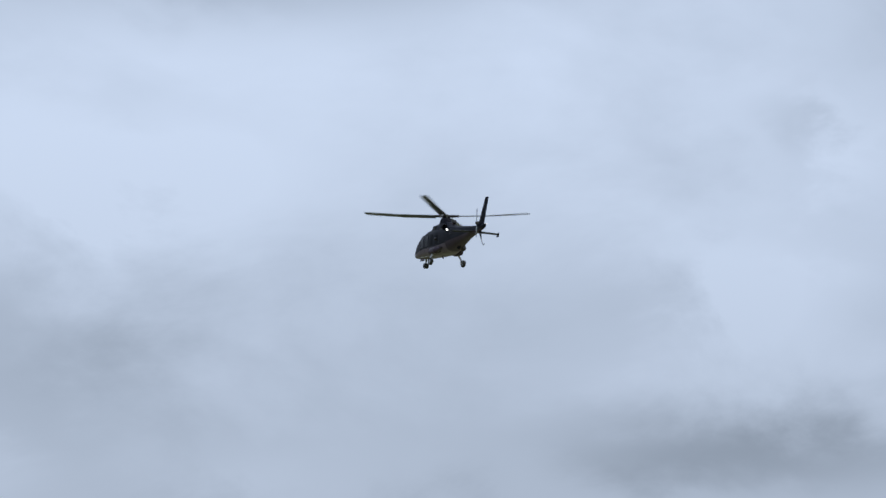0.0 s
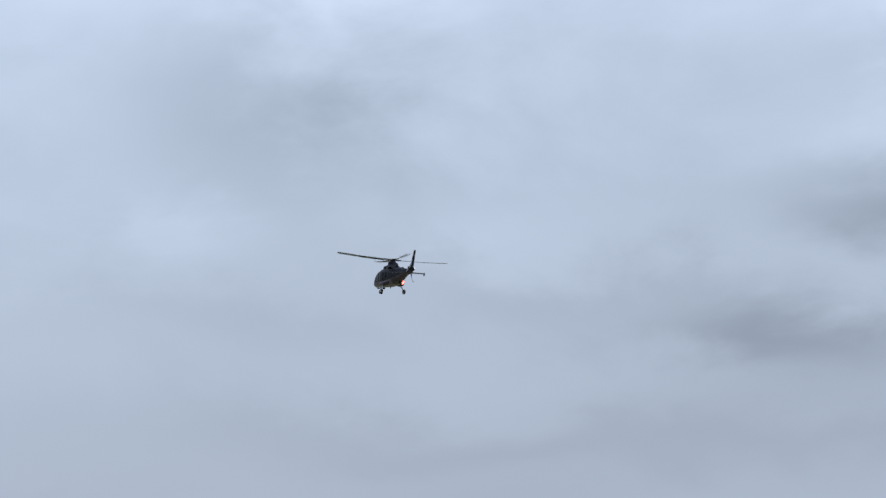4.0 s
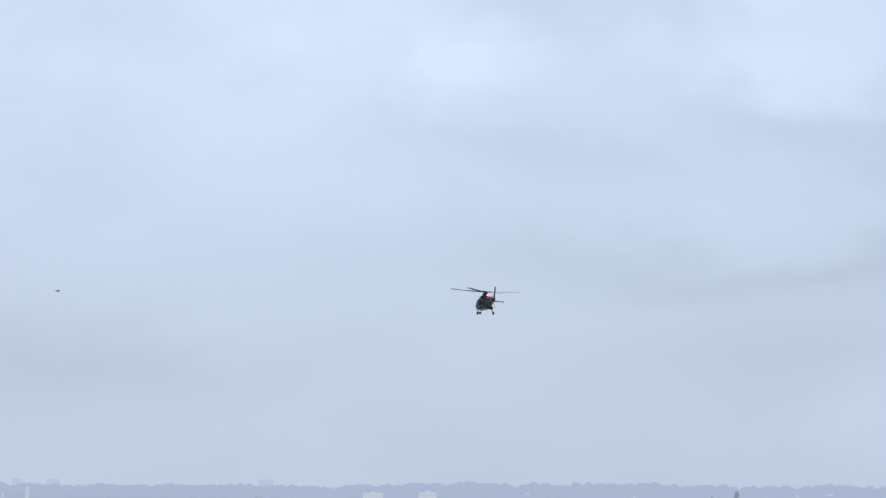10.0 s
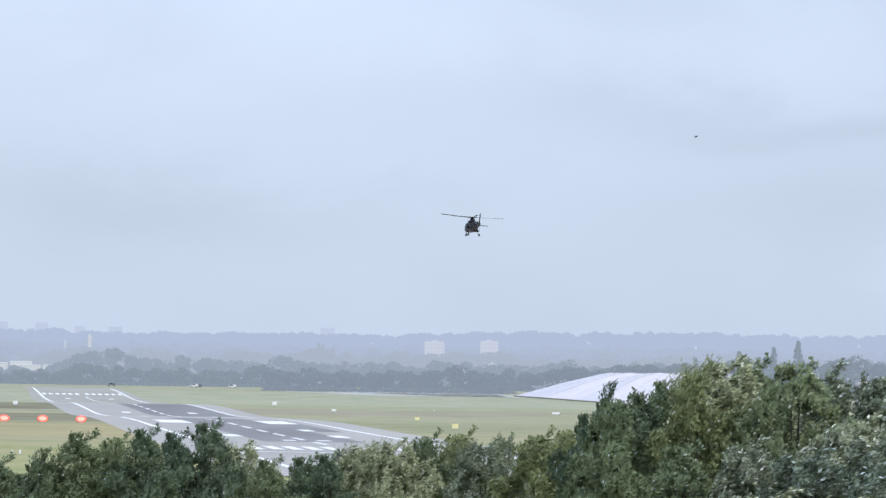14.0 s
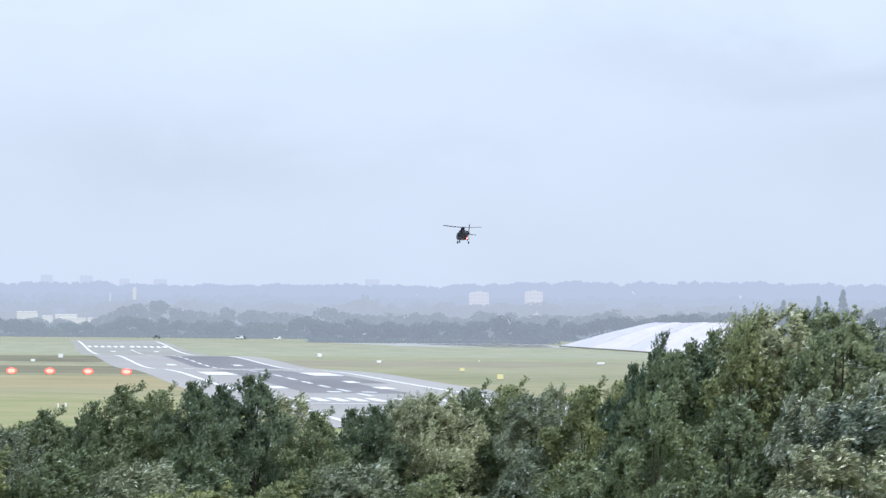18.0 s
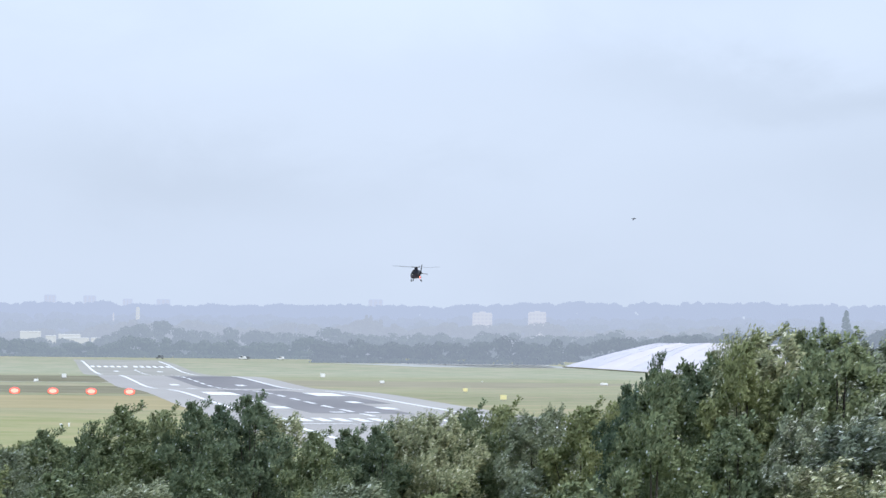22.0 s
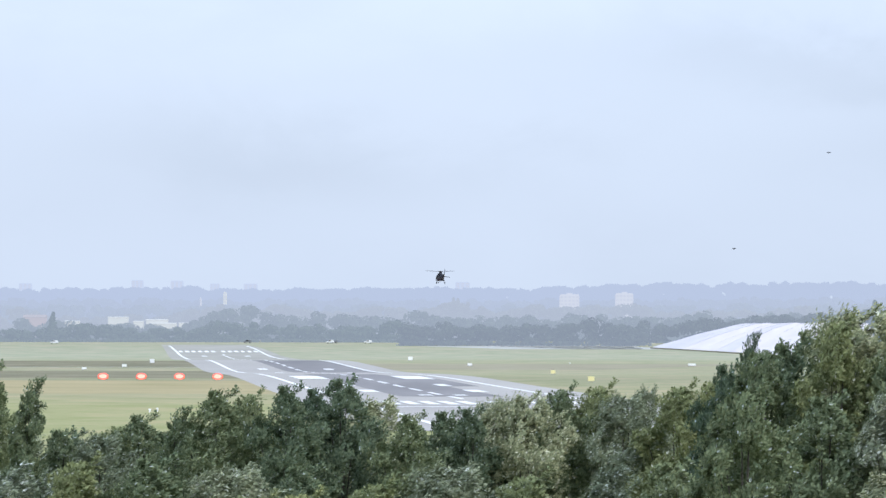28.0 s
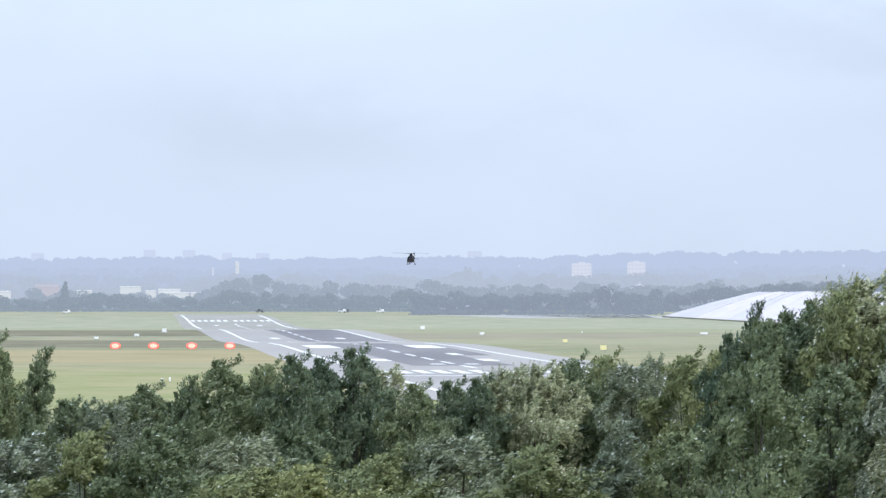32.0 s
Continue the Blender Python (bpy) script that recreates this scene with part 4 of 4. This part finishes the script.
def hull(y, a, out=0.0):
    """A point of the fuselage's skin at station y, angle a (0 right, 90 top)."""
    zc, w, h = station(y)
    c, s = math.cos(radians(a)), math.sin(radians(a))
    e = 0.72
    return Vector((math.copysign(abs(c) ** e, c) * (w + out), y, zc + math.copysign(abs(s) ** e, s) * (h + out)))


def skin(y0, y1, a0, a1, rows=10, cols=10, out=0.0, thick=0.0):
    verts, faces = [], []
    for i in range(rows + 1):
        for j in range(cols + 1):
            verts.append(hull(y0 + (y1 - y0) * i / rows, a0 + (a1 - a0) * j / cols, out))
    for i in range(rows):
        for j in range(cols):
            a = i * (cols + 1) + j
            faces.append((a, a + 1, a + cols + 2, a + cols + 1))
    return verts, faces


def airfoil(root, tip, chord0, chord1, thick, along, sides=6):
    """A flat tapered fin or blade between two points; along is the chord's way."""
    root, tip, along = Vector(root), Vector(tip), Vector(along).normalized()
    n = (tip - root).cross(along).normalized()
    prof = ((0.0, 0.0), (0.2, 0.5), (0.5, 0.42), (1.0, 0.0), (0.5, -0.42), (0.2, -0.5))
    verts = []
    for p, c in ((root, chord0), (tip, chord1)):
        for u, v in prof:
            verts.append(p + along * (u - 0.35) * c + n * v * thick * c)
    k = len(prof)
    faces = [(i, (i + 1) % k, k + (i + 1) % k, k + i) for i in range(k)]
    faces += [tuple(range(k))[::-1], tuple(range(k, 2 * k))]
    return verts, faces


def build_helicopter():
    h = thing("helicopter", pose(46, 300, 64), "dark navy twin-engine helicopter with silver belly, wheels lowered", "helicopter")
    part("upper_fuselage", skin(4.6, -6.3, -14, 194, 44, 28), M["navy"], h, "dark navy upper body and tail boom", True)
    part("lower_fuselage", skin(4.6, -1.5, -166, -14, 30, 20, 0.003), M["silver"], h, "silver-grey belly", True)
    part("boom_underside", skin(-1.5, -6.3, -170, -10, 24, 16, 0.004), M["boom"], h, "underside of the tail boom, silver darkened for shade", True)
    part("nose_cap", tube([(0, 4.64, -1.98), (0, 4.56, -1.975)], [0.02, 0.07], 12), M["navy"], h)
    part("windscreen", skin(3.55, 2.35, 20, 86, 8, 8, 0.014), M["glass"], h, "tinted windscreen half", True)
    part("windscreen", skin(3.55, 2.35, 94, 160, 8, 8, 0.014), M["glass"], h, "tinted windscreen half", True)
    for a0, a1 in ((-14, 38), (142, 194)):
        for y0, y1 in ((2.3, 1.65), (1.5, 0.85), (0.7, 0.1), (-0.05, -0.6)):
            part("cabin_window", skin(y0 - 0.06, y1 + 0.12, a0 + 14, a1 - 6, 4, 6, 0.014), M["glass" if y0 > 1 else "dark_glass"], h, "tinted cabin window", True)
    # engine cowling over the cabin
    verts, faces = [], []
    rows = ((1.75, 0.34, 0.14), (1.3, 0.54, 0.44), (0.75, 0.6, 0.68), (-0.2, 0.62, 0.74), (-0.8, 0.6, 0.66), (-1.3, 0.54, 0.5), (-2.0, 0.4, 0.26), (-2.9, 0.14, 0.1))
    for y, w, z in rows:
        for k in range(17):
            a = math.pi * k / 16
            verts.append((math.cos(a) * w, y, -0.85 + math.sin(a) ** 0.7 * z if 0 < k < 16 else -0.95))
    for i in range(len(rows) - 1):
        for k in range(16):
            a = i * 17 + k
            faces.append((a, a + 1, a + 18, a + 17))
    part("engine_cowling", (verts, faces), M["navy"], h, smooth=True)
    for s in (-1, 1):
        part("exhaust", join(tube([(s * 0.4, -0.95, -0.6), (s * 0.56, -1.15, -0.58), (s * 0.66, -1.28, -0.57)], [0.15, 0.17, 0.18], 14, False)), M["exhaust"], h, "sooty exhaust pipe")
        part("air_intake", box(s * 0.5 - 0.12, s * 0.5 + 0.12, 0.3, 0.75, -0.65, -0.35, 0.05), M["exhaust"], h)
        # tailplane with end plates
        part("tailplane", airfoil((s * 0.15, -4.75, -1.04), (s * 1.62, -4.85, -1.1), 0.78, 0.58, 0.17, (0, -1, 0)), M["navy"], h)
        part("end_plate", airfoil((s * 1.62, -4.8, -1.28), (s * 1.62, -4.95, -1.02), 0.45, 0.35, 0.08, (0, -1, 0)), M["navy"], h)
        # wheel sponsons and main legs
        part("sponson", tube([(s * 0.72, 0.85, -2.0), (s * 0.86, 0.25, -2.02), (s * 0.86, -0.45, -1.98), (s * 0.7, -1.05, -1.8)], [0.05, 0.22, 0.22, 0.05], 12), M["boom"], h)
        # no recess is cut: a dark patch on the skin gives its shade
        part("wheel_bay", skin(0.6, -0.7, -52 if s > 0 else 214, -34 if s > 0 else 232, 6, 6, 0.012), M["exhaust"], h, "dark patch for the shade inside the open wheel bay", True)
        leg = part("main_gear_leg", join(tube([(s * 0.85, -0.1, -2.05), (s * 1.05, -0.15, -2.55)], [0.08, 0.06], 10), tube([(s * 1.05, -0.15, -2.5), (s * 1.05, -0.35, -2.88)], [0.06, 0.05], 10), tube([(s * 0.95, -0.35, -2.88), (s * 1.2, -0.35, -2.88)], [0.05, 0.05], 10)), M["steel"], h)
        part("tyre", wheel(s * 1.14, -0.35, -2.88, 0.25, 0.2), M["rubber"], leg, "black rubber tyre")
        part("wheel_hub", tube([(s * 1.06, -0.35, -2.88), (s * 1.22, -0.35, -2.88)], [0.12, 0.12], 14), M["steel"], leg)
    leg = part("nose_gear_leg", join(tube([(0, 3.0, -2.1), (0, 3.05, -2.75)], [0.07, 0.055], 10), tube([(-0.16, 3.05, -2.85), (0.16, 3.05, -2.85)], [0.04, 0.04], 10), tube([(0, 3.05, -2.7), (0, 3.05, -2.87)], [0.07, 0.05], 10)), M["steel"], h)
    for s in (-1, 1):
        part("tyre", wheel(s * 0.075, 3.05, -2.86, 0.2, 0.12), M["rubber"], leg, "black rubber tyre")
    part("gear_door", box(-0.3, -0.26, 2.7, 3.3, -2.5, -2.15, 0.01), M["silver"], h)
    part("gear_door", box(0.26, 0.3, 2.7, 3.3, -2.5, -2.15, 0.01), M["silver"], h)
    # fins
    part("fin", airfoil((0, -5.75, -0.95), (0, -6.8, 0.68), 1.05, 0.56, 0.19, (0, -1, 0)), M["navy"], h, "swept dark tail fin")
    part("ventral_fin", airfoil((0, -5.7, -1), (0, -6.1, -1.6), 0.5, 0.18, 0.1, (0, -1, 0)), M["navy"], h)
    part("tail_skid", tube([(0, -6.1, -1.5), (0, -6.3, -1.85), (0, -6.55, -1.98), (0, -6.8, -1.9)], [0.035, 0.035, 0.035, 0.02], 8), M["steel"], h)
    part("tail_gearbox", tube([(0.05, -6.1, -0.75), (-0.32, -6.1, -0.75)], [0.13, 0.09], 12), M["navy"], h)
    part("tail_cone", tube([(0, -6.1, -0.86), (0, -6.5, -0.8), (0, -6.8, -0.72)], [0.16, 0.14, 0.07], 12), M["navy"], h)
    part("tail_light", tube([(0, -6.85, -0.72), (0, -6.95, -0.72)], [0.022, 0.016], 10), M["white_lamp"], h, "white tail light")
    part("step_bar", tube([(-0.84, 1.9, -2.3), (-0.9, 1.9, -2.36), (-0.9, 0.6, -2.36), (-0.84, 0.6, -2.3)], [0.025] * 4, 8), M["steel"], h)
    part("antenna", airfoil((0, -2.9, -0.9), (0, -3.1, -0.6), 0.22, 0.1, 0.1, (0, -1, 0)), M["navy"], h)
    part("antenna", airfoil((0, 0.4, -2.3), (0, 0.25, -2.55), 0.22, 0.12, 0.1, (0, -1, 0)), M["navy"], h)
    part("mast_fairing", tube([(0, -0.05, -0.62), (0, -0.03, -0.4), (0, 0, -0.16), (0, 0, -0.06), (0, 0, 0.03)], [0.62, 0.5, 0.42, 0.36, 0.16], 18), M["navy"], h)
    for a0 in (-26, 152):
        for y0, y1 in ((2.34, 1.58), (0.78, -0.68)):
            for ys in (y0, y1):
                part("door_seam", skin(ys, ys - 0.035, a0 + 4, a0 + 66, 1, 12, 0.006), M["exhaust"], h)
    part("belt_line", skin(4.0, -0.9, -15.5, -13.5, 40, 1, 0.008), M["silver"], h, "pale stripe between the two colours")
    part("belt_line", skin(4.0, -0.9, 193.5, 195.5, 40, 1, 0.008), M["silver"], h, "pale stripe between the two colours")
    part("landing_light", tube([(0, 2.2, -2.28), (0, 2.2, -2.42)], [0.12, 0.1], 12), M["glass"], h)
    part("radome", tube([(0, -2.0, -1.75), (0, -2.3, -1.85), (0, -2.6, -1.7)], [0.03, 0.14, 0.03], 10), M["navy"], h)
    part("swashplate", tube([(0, 0, -0.16), (0, 0, -0.11)], [0.3, 0.3], 18), M["steel"], h)
    for s in (-1, 1):
        part("wiper", tube([(s * 0.08, 3.5, -1.32), (s * 0.35, 2.95, -0.98)], [0.012, 0.012], 6), M["exhaust"], h)
        part("cowling_vent", box(s * 0.61 - 0.02, s * 0.61 + 0.02, -0.9, -0.4, -0.75, -0.55, 0.01), M["exhaust"], h)
        part("position_light", tube([(s * 1.62, -4.8, -1.1), (s * 1.68, -4.8, -1.1)], [0.04, 0.03], 8), M["glass"], h)
    # the body hangs a little lower under the hub
    for o in h.children_recursive:
        for v in o.data.vertices:
            v.co.z *= 1.035
            v.co.z += float(np.interp(v.co.z, (-2.9, -2.2, -0.15, 0.0, 0.5), (0.04, -0.2, -0.22, 0.0, 0.06)))
            if v.co.y < -1.5:
                v.co.y = -1.5 + (v.co.y + 1.5) * 0.9
    # main rotor
    rotor = part("main_rotor", join(tube([(0, 0, -0.1), (0, 0, 0.16)], [0.14, 0.1], 14), tube([(0, 0, 0.02), (0, 0, 0.1)], [0.3, 0.26], 16)), M["exhaust"], h, "rotor hub")
    vanes = []
    for k in range(4):
        a = radians(90 * k)
        d, e = Vector((math.cos(a), math.sin(a), 0)), Vector((-math.sin(a), math.cos(a), 0))
        up = Vector((0, 0, 1))
        vanes.append((d, k))
        blade = join(airfoil(d * 0.75 + up * 0.05, d * 3.0 + up * 0.1, 0.4, 0.4, 0.14, -e - up * 0.06), airfoil(d * 3.0 + up * 0.1, d * 5.35 + up * 0.24, 0.4, 0.38, 0.13, -e), airfoil(d * 5.35 + up * 0.24, d * 5.5 + up * 0.25, 0.38, 0.2, 0.1, -e + up * 0.02))
        vanes[-1] += (part("blade", blade, M["blade"], rotor, "dark grey rotor blade"),)
        part("pitch_link", tube([d * 0.32 + e * 0.14 - up * 0.13, d * 0.4 + e * 0.14 + up * 0.06], [0.02, 0.02], 6), M["steel"], rotor)
        part("blade_grip", tube([d * 0.2 + up * 0.05, d * 0.85 + up * 0.06], [0.09, 0.07], 10), M["exhaust"], rotor)
    tail = part("tail_rotor", tube([(0.06, 0, 0), (-0.1, 0, 0)], [0.12, 0.1], 12), M["exhaust"], h, "tail rotor hub")
    for s in (-1, 1):
        part("blade", airfoil((-0.04, 0, s * 0.12), (-0.04, 0, s * 0.9), 0.13, 0.13, 0.1, (0, 1, 0)), M["tail_blade"], tail, "pale grey tail rotor blade")
    # turning lamps: one lit side under a dark shell
    lamps = []
    for name, r, mat in (("top_beacon", 0.15, "red_beacon"), ("belly_beacon", 0.2, "red_beacon"), ("side_lamp", 0.085, "white_lamp"), ("strobe_lamp", 0.1, "white_lamp")):
        shell = part(name, dome(r, 0, 360), M["beacon_shell"], h, "turning anti-collision lamp", True)
        part("lit_lens", dome(r * 1.02, 232, 308, 65), M[mat], shell, "glowing lamp lens", True)
        lamps.append(shell)
    return h, rotor, tail, lamps, vanes


def dome(r, a0, a1, tall=85):
    verts, faces = [], []
    n, m = 16, 8
    for i in range(n + 1):
        a = radians(a0 + (a1 - a0) * i / n)
        for j in range(m + 1):
            b = radians(tall * (2 * j / m - 1))
            verts.append((r * math.cos(a) * math.cos(b), r * math.sin(a) * math.cos(b), r * math.sin(b)))
    for i in range(n):
        for j in range(m):
            a = i * (m + 1) + j
            faces.append((a, a + m + 1, a + m + 2, a + 1))
    return verts, faces


# ---- birds ----
def build_bird():
    b = thing("bird", pose(0, 200, 20), "small dark bird flying past with beating wings", "bird", "passing birds")
    part("body", tube([(0.09, 0, 0), (0.06, 0, 0.004), (0, 0, 0), (-0.06, 0, 0), (-0.12, 0, 0.004)], [0.006, 0.018, 0.024, 0.014, 0.005], 8), M["navy"], b, smooth=True)
    wings = []
    for s in (-1, 1):
        wings.append(part("wing", airfoil((0.02, s * 0.015, 0), (-0.04, s * 0.14, 0.0), 0.06, 0.02, 0.06, (-1, 0, 0)), M["navy"], b))
    part("tail", airfoil((-0.11, 0, 0), (-0.17, 0, 0), 0.02, 0.05, 0.05, (0, 1, 0)), M["navy"], b)
    return b, wings


build_ground()
build_grass_strips()
build_runway()
build_field_things()
build_berm()
build_buildings()
build_woods()
build_trees()
helicopter, main_rotor, tail_rotor, beacons, rotor_blades = build_helicopter()
BIRDS = [build_bird() for _ in range(5)]


def flown(x, y, z, heading, pitch):
    return pose(x, y, z, pitch, 0, heading)


def lamp_rows(place, lit):
    """A lamp that turns its lit side to the rear while lit(t) and to the front otherwise."""
    rows, a = [], (0.0 if lit(0) else 180.0)
    for i in range(0, 32 * 15 + 1):
        t = i / 15
        goal = 0.0 if lit(t) else 180.0
        a += max(-85, min(85, goal - a))
        rows.append((t, pose(*place, 0, 0, a)))
    return rows


def ease(t):
    """How far the rotor leans into its turn: fully at first, little once it flies straight."""
    return float(np.interp(t, (0, 15, 21, 32), (1.0, 1.0, 0.2, 0.2)))


def dip(t):
    """How far the rotor's disc tips back as the helicopter settles into its descent."""
    return float(np.interp(t, (0, 1, 3, 6, 9, 14, 20, 32), (0.0, 0.3, 2.4, 3.5, 3.5, 2.0, 1.0, 0.6)))


def motions():
    walk(helicopter, [
        (0, flown(44.90, 283.0, 61.52, 14.5, 3.5)),
        (1, flown(43.91, 316.9, 60.02, 14.1, 3.4)),
        (2, flown(43.21, 353.5, 58.96, 13.6, 3.3)),
        (3, flown(42.50, 390.8, 57.87, 13.3, 3.2)),
        (3.5, flown(42.04, 408.8, 57.21, 13.5, 3.1)),
        (5.5, flown(40.16, 481.8, 54.52, 14.6, 2.9)),
        (6, flown(39.68, 500.3, 53.83, 14.8, 2.9)),
        (7, flown(38.79, 534.2, 52.10, 13.6, 2.7)),
        (8, flown(37.26, 568.0, 50.57, 12.3, 2.6)),
        (9, flown(36.20, 601.9, 48.62, 10.9, 2.5)),
        (10, flown(34.97, 635.7, 47.41, 9.7, 2.5)),
        (11, flown(33.58, 668.9, 46.32, 9.8, 2.4)),
        (12, flown(32.28, 702.0, 44.72, 9.8, 2.4)),
        (13, flown(31.02, 735.0, 43.00, 9.9, 2.3)),
        (14, flown(29.65, 767.9, 40.94, 10.0, 2.3)),
        (15, flown(28.72, 801.0, 38.97, 10.2, 2.2)),
        (15.5, flown(27.94, 817.5, 37.77, 10.2, 2.2)),
        (17.5, flown(24.77, 883.4, 34.31, 10.6, 2.1)),
        (18, flown(24.21, 899.8, 33.45, 10.6, 2.1)),
        (19, flown(22.40, 932.4, 31.63, 10.6, 2.1)),
        (20, flown(20.40, 964.8, 30.96, 10.7, 2.0)),
        (21, flown(18.38, 993.9, 31.06, 10.7, 2.0)),
        (22, flown(16.23, 1022.7, 31.44, 10.7, 1.9)),
        (23, flown(14.48, 1051.2, 30.96, 10.6, 1.9)),
        (24, flown(12.78, 1079.4, 29.99, 10.5, 1.8)),
        (25, flown(10.80, 1107.3, 29.16, 10.5, 1.8)),
        (25.5, flown(10.00, 1120.8, 29.12, 10.4, 1.8)),
        (27.5, flown(4.02, 1174.0, 28.67, 10.4, 1.7)),
        (28, flown(2.47, 1187.1, 28.33, 10.4, 1.7)),
        (29, flown(-0.59, 1213.1, 27.29, 10.3, 1.6)),
        (30, flown(-3.46, 1238.7, 26.23, 10.2, 1.6)),
        (31, flown(-6.36, 1264.0, 26.02, 10.1, 1.5)),
        (32, flown(-9.13, 1289.0, 25.71, 10.0, 1.5)),
    ])
    walk(main_rotor, [(i / 30, pose(0, 0, 0, -3.2 * ease(i / 30) + dip(i / 30)) @ pose(0, 0, 0, 0, 0, -22) @ pose(0, 0, 0, -2.4 * ease(i / 30), 2.6 * ease(i / 30)) @ pose(0, 0, 0, 0, 0, 73.8 + 2304 * i / 30)) for i in range(961)])
    # each blade feathers once a turn: steep on the retreating side, flat on the advancing one
    for d, k, blade in rotor_blades:
        walk(blade, [(i / 30, Matrix.Rotation(radians(float(np.interp(i / 30, (0, 18, 27), (1.0, 0.8, 0.35))) * (9.5 - 8.5 * math.cos(radians(51.8 + 2304 * i / 30 + 90 * k)))), 4, d)) for i in range(961)])
    walk(tail_rotor, [(i / 30, pose(-0.3, -5.64, -0.86, 77 * i, 0, 0)) for i in range(961)])
    top, belly, side, strobe = beacons
    walk(top, lamp_rows((0, -1.35, -0.44), lambda t: (t - 2.28) % 1.07 < 0.38))
    walk(belly, lamp_rows((0.45, -1.85, -2.12), lambda t: (t - 2.57) % 1.07 < 0.45))
    walk(side, lamp_rows((-0.7, -1.7, -1.0), lambda t: t < 0.15 or 2.35 < t < 2.75 or 8.75 < t < 9.15))
    walk(strobe, lamp_rows((-0.84, -0.3, -1.5), lambda t: 12.75 < t < 13.15 or 21.85 < t < 22.2))
    # birds cross from one side to the other
    courses = ((190, ((0, 13.4, 4.6), (5.5, -0.14, 2.68), (8.5, -7.53, 1.63), (14, -21, 1.0), (32, -60, 1.0))),
               (210, ((0, 20.5, 3.0), (10.0, 2.26, 2.86), (13.0, -3.2, 2.99), (32, -38, 3.2))),
               (180, ((0, 64, 1.5), (19.5, 4.03, 1.44), (22.5, -5.2, 1.59), (32, -34, 1.6))),
               (200, ((0, 58, 1.4), (22, 8.8, 0.7), (24, 4.49, 1.24), (25, 2.3, 1.73), (25.5, 1.32, 1.96), (27.5, -3.56, 2.26), (28.0, -5.03, 2.15), (32, -17, 2.0))),
               (220, ((0, 40, 1.0), (25.4, 8.5, 1.0), (26.5, -0.6, 0.98), (27.5, -2.76, 0.97), (28.0, -3.84, 0.94), (32, -12.5, 0.9))))
    for k, ((bird, wings), (dist, legs)) in enumerate(zip(BIRDS, courses)):
        rows = []
        for i in range(0, 65):
            t = i / 2
            az = radians(float(np.interp(t, [g[0] for g in legs], [g[1] for g in legs])))
            el = radians(float(np.interp(t, [g[0] for g in legs], [g[2] for g in legs])))
            rows.append((t, pose(-math.sin(az) * dist, math.cos(az) * dist, EYE + math.tan(el) * dist, 0, 0, math.degrees(az))))
        walk(bird, rows)
        for s, wing in zip((-1, 1), wings):
            walk(wing, [(i / 15, pose(0, 0, 0, s * 38 * math.sin(i * 2.2 + k), 0, 0)) for i in range(481)])
    # the wind leans on the trees
    for tree, x, y, base, m, r in TREES:
        rows = []
        for i in range(65):
            t = i / 2
            lean = 0.8 * math.sin(t * 0.72 + r * 2.5) + 0.45 * math.sin(t * 1.9 + r * 9) + 0.2 * math.sin(t * 3.7 + r * 20)
            nod = 0.35 * math.sin(t * 1.3 + r * 14)
            rows.append((t, pose(x, y, base, nod, lean, 0) @ pose(0, 0, 0, 0, 0, 50 * r - 25)))
        walk(tree, rows)


motions()
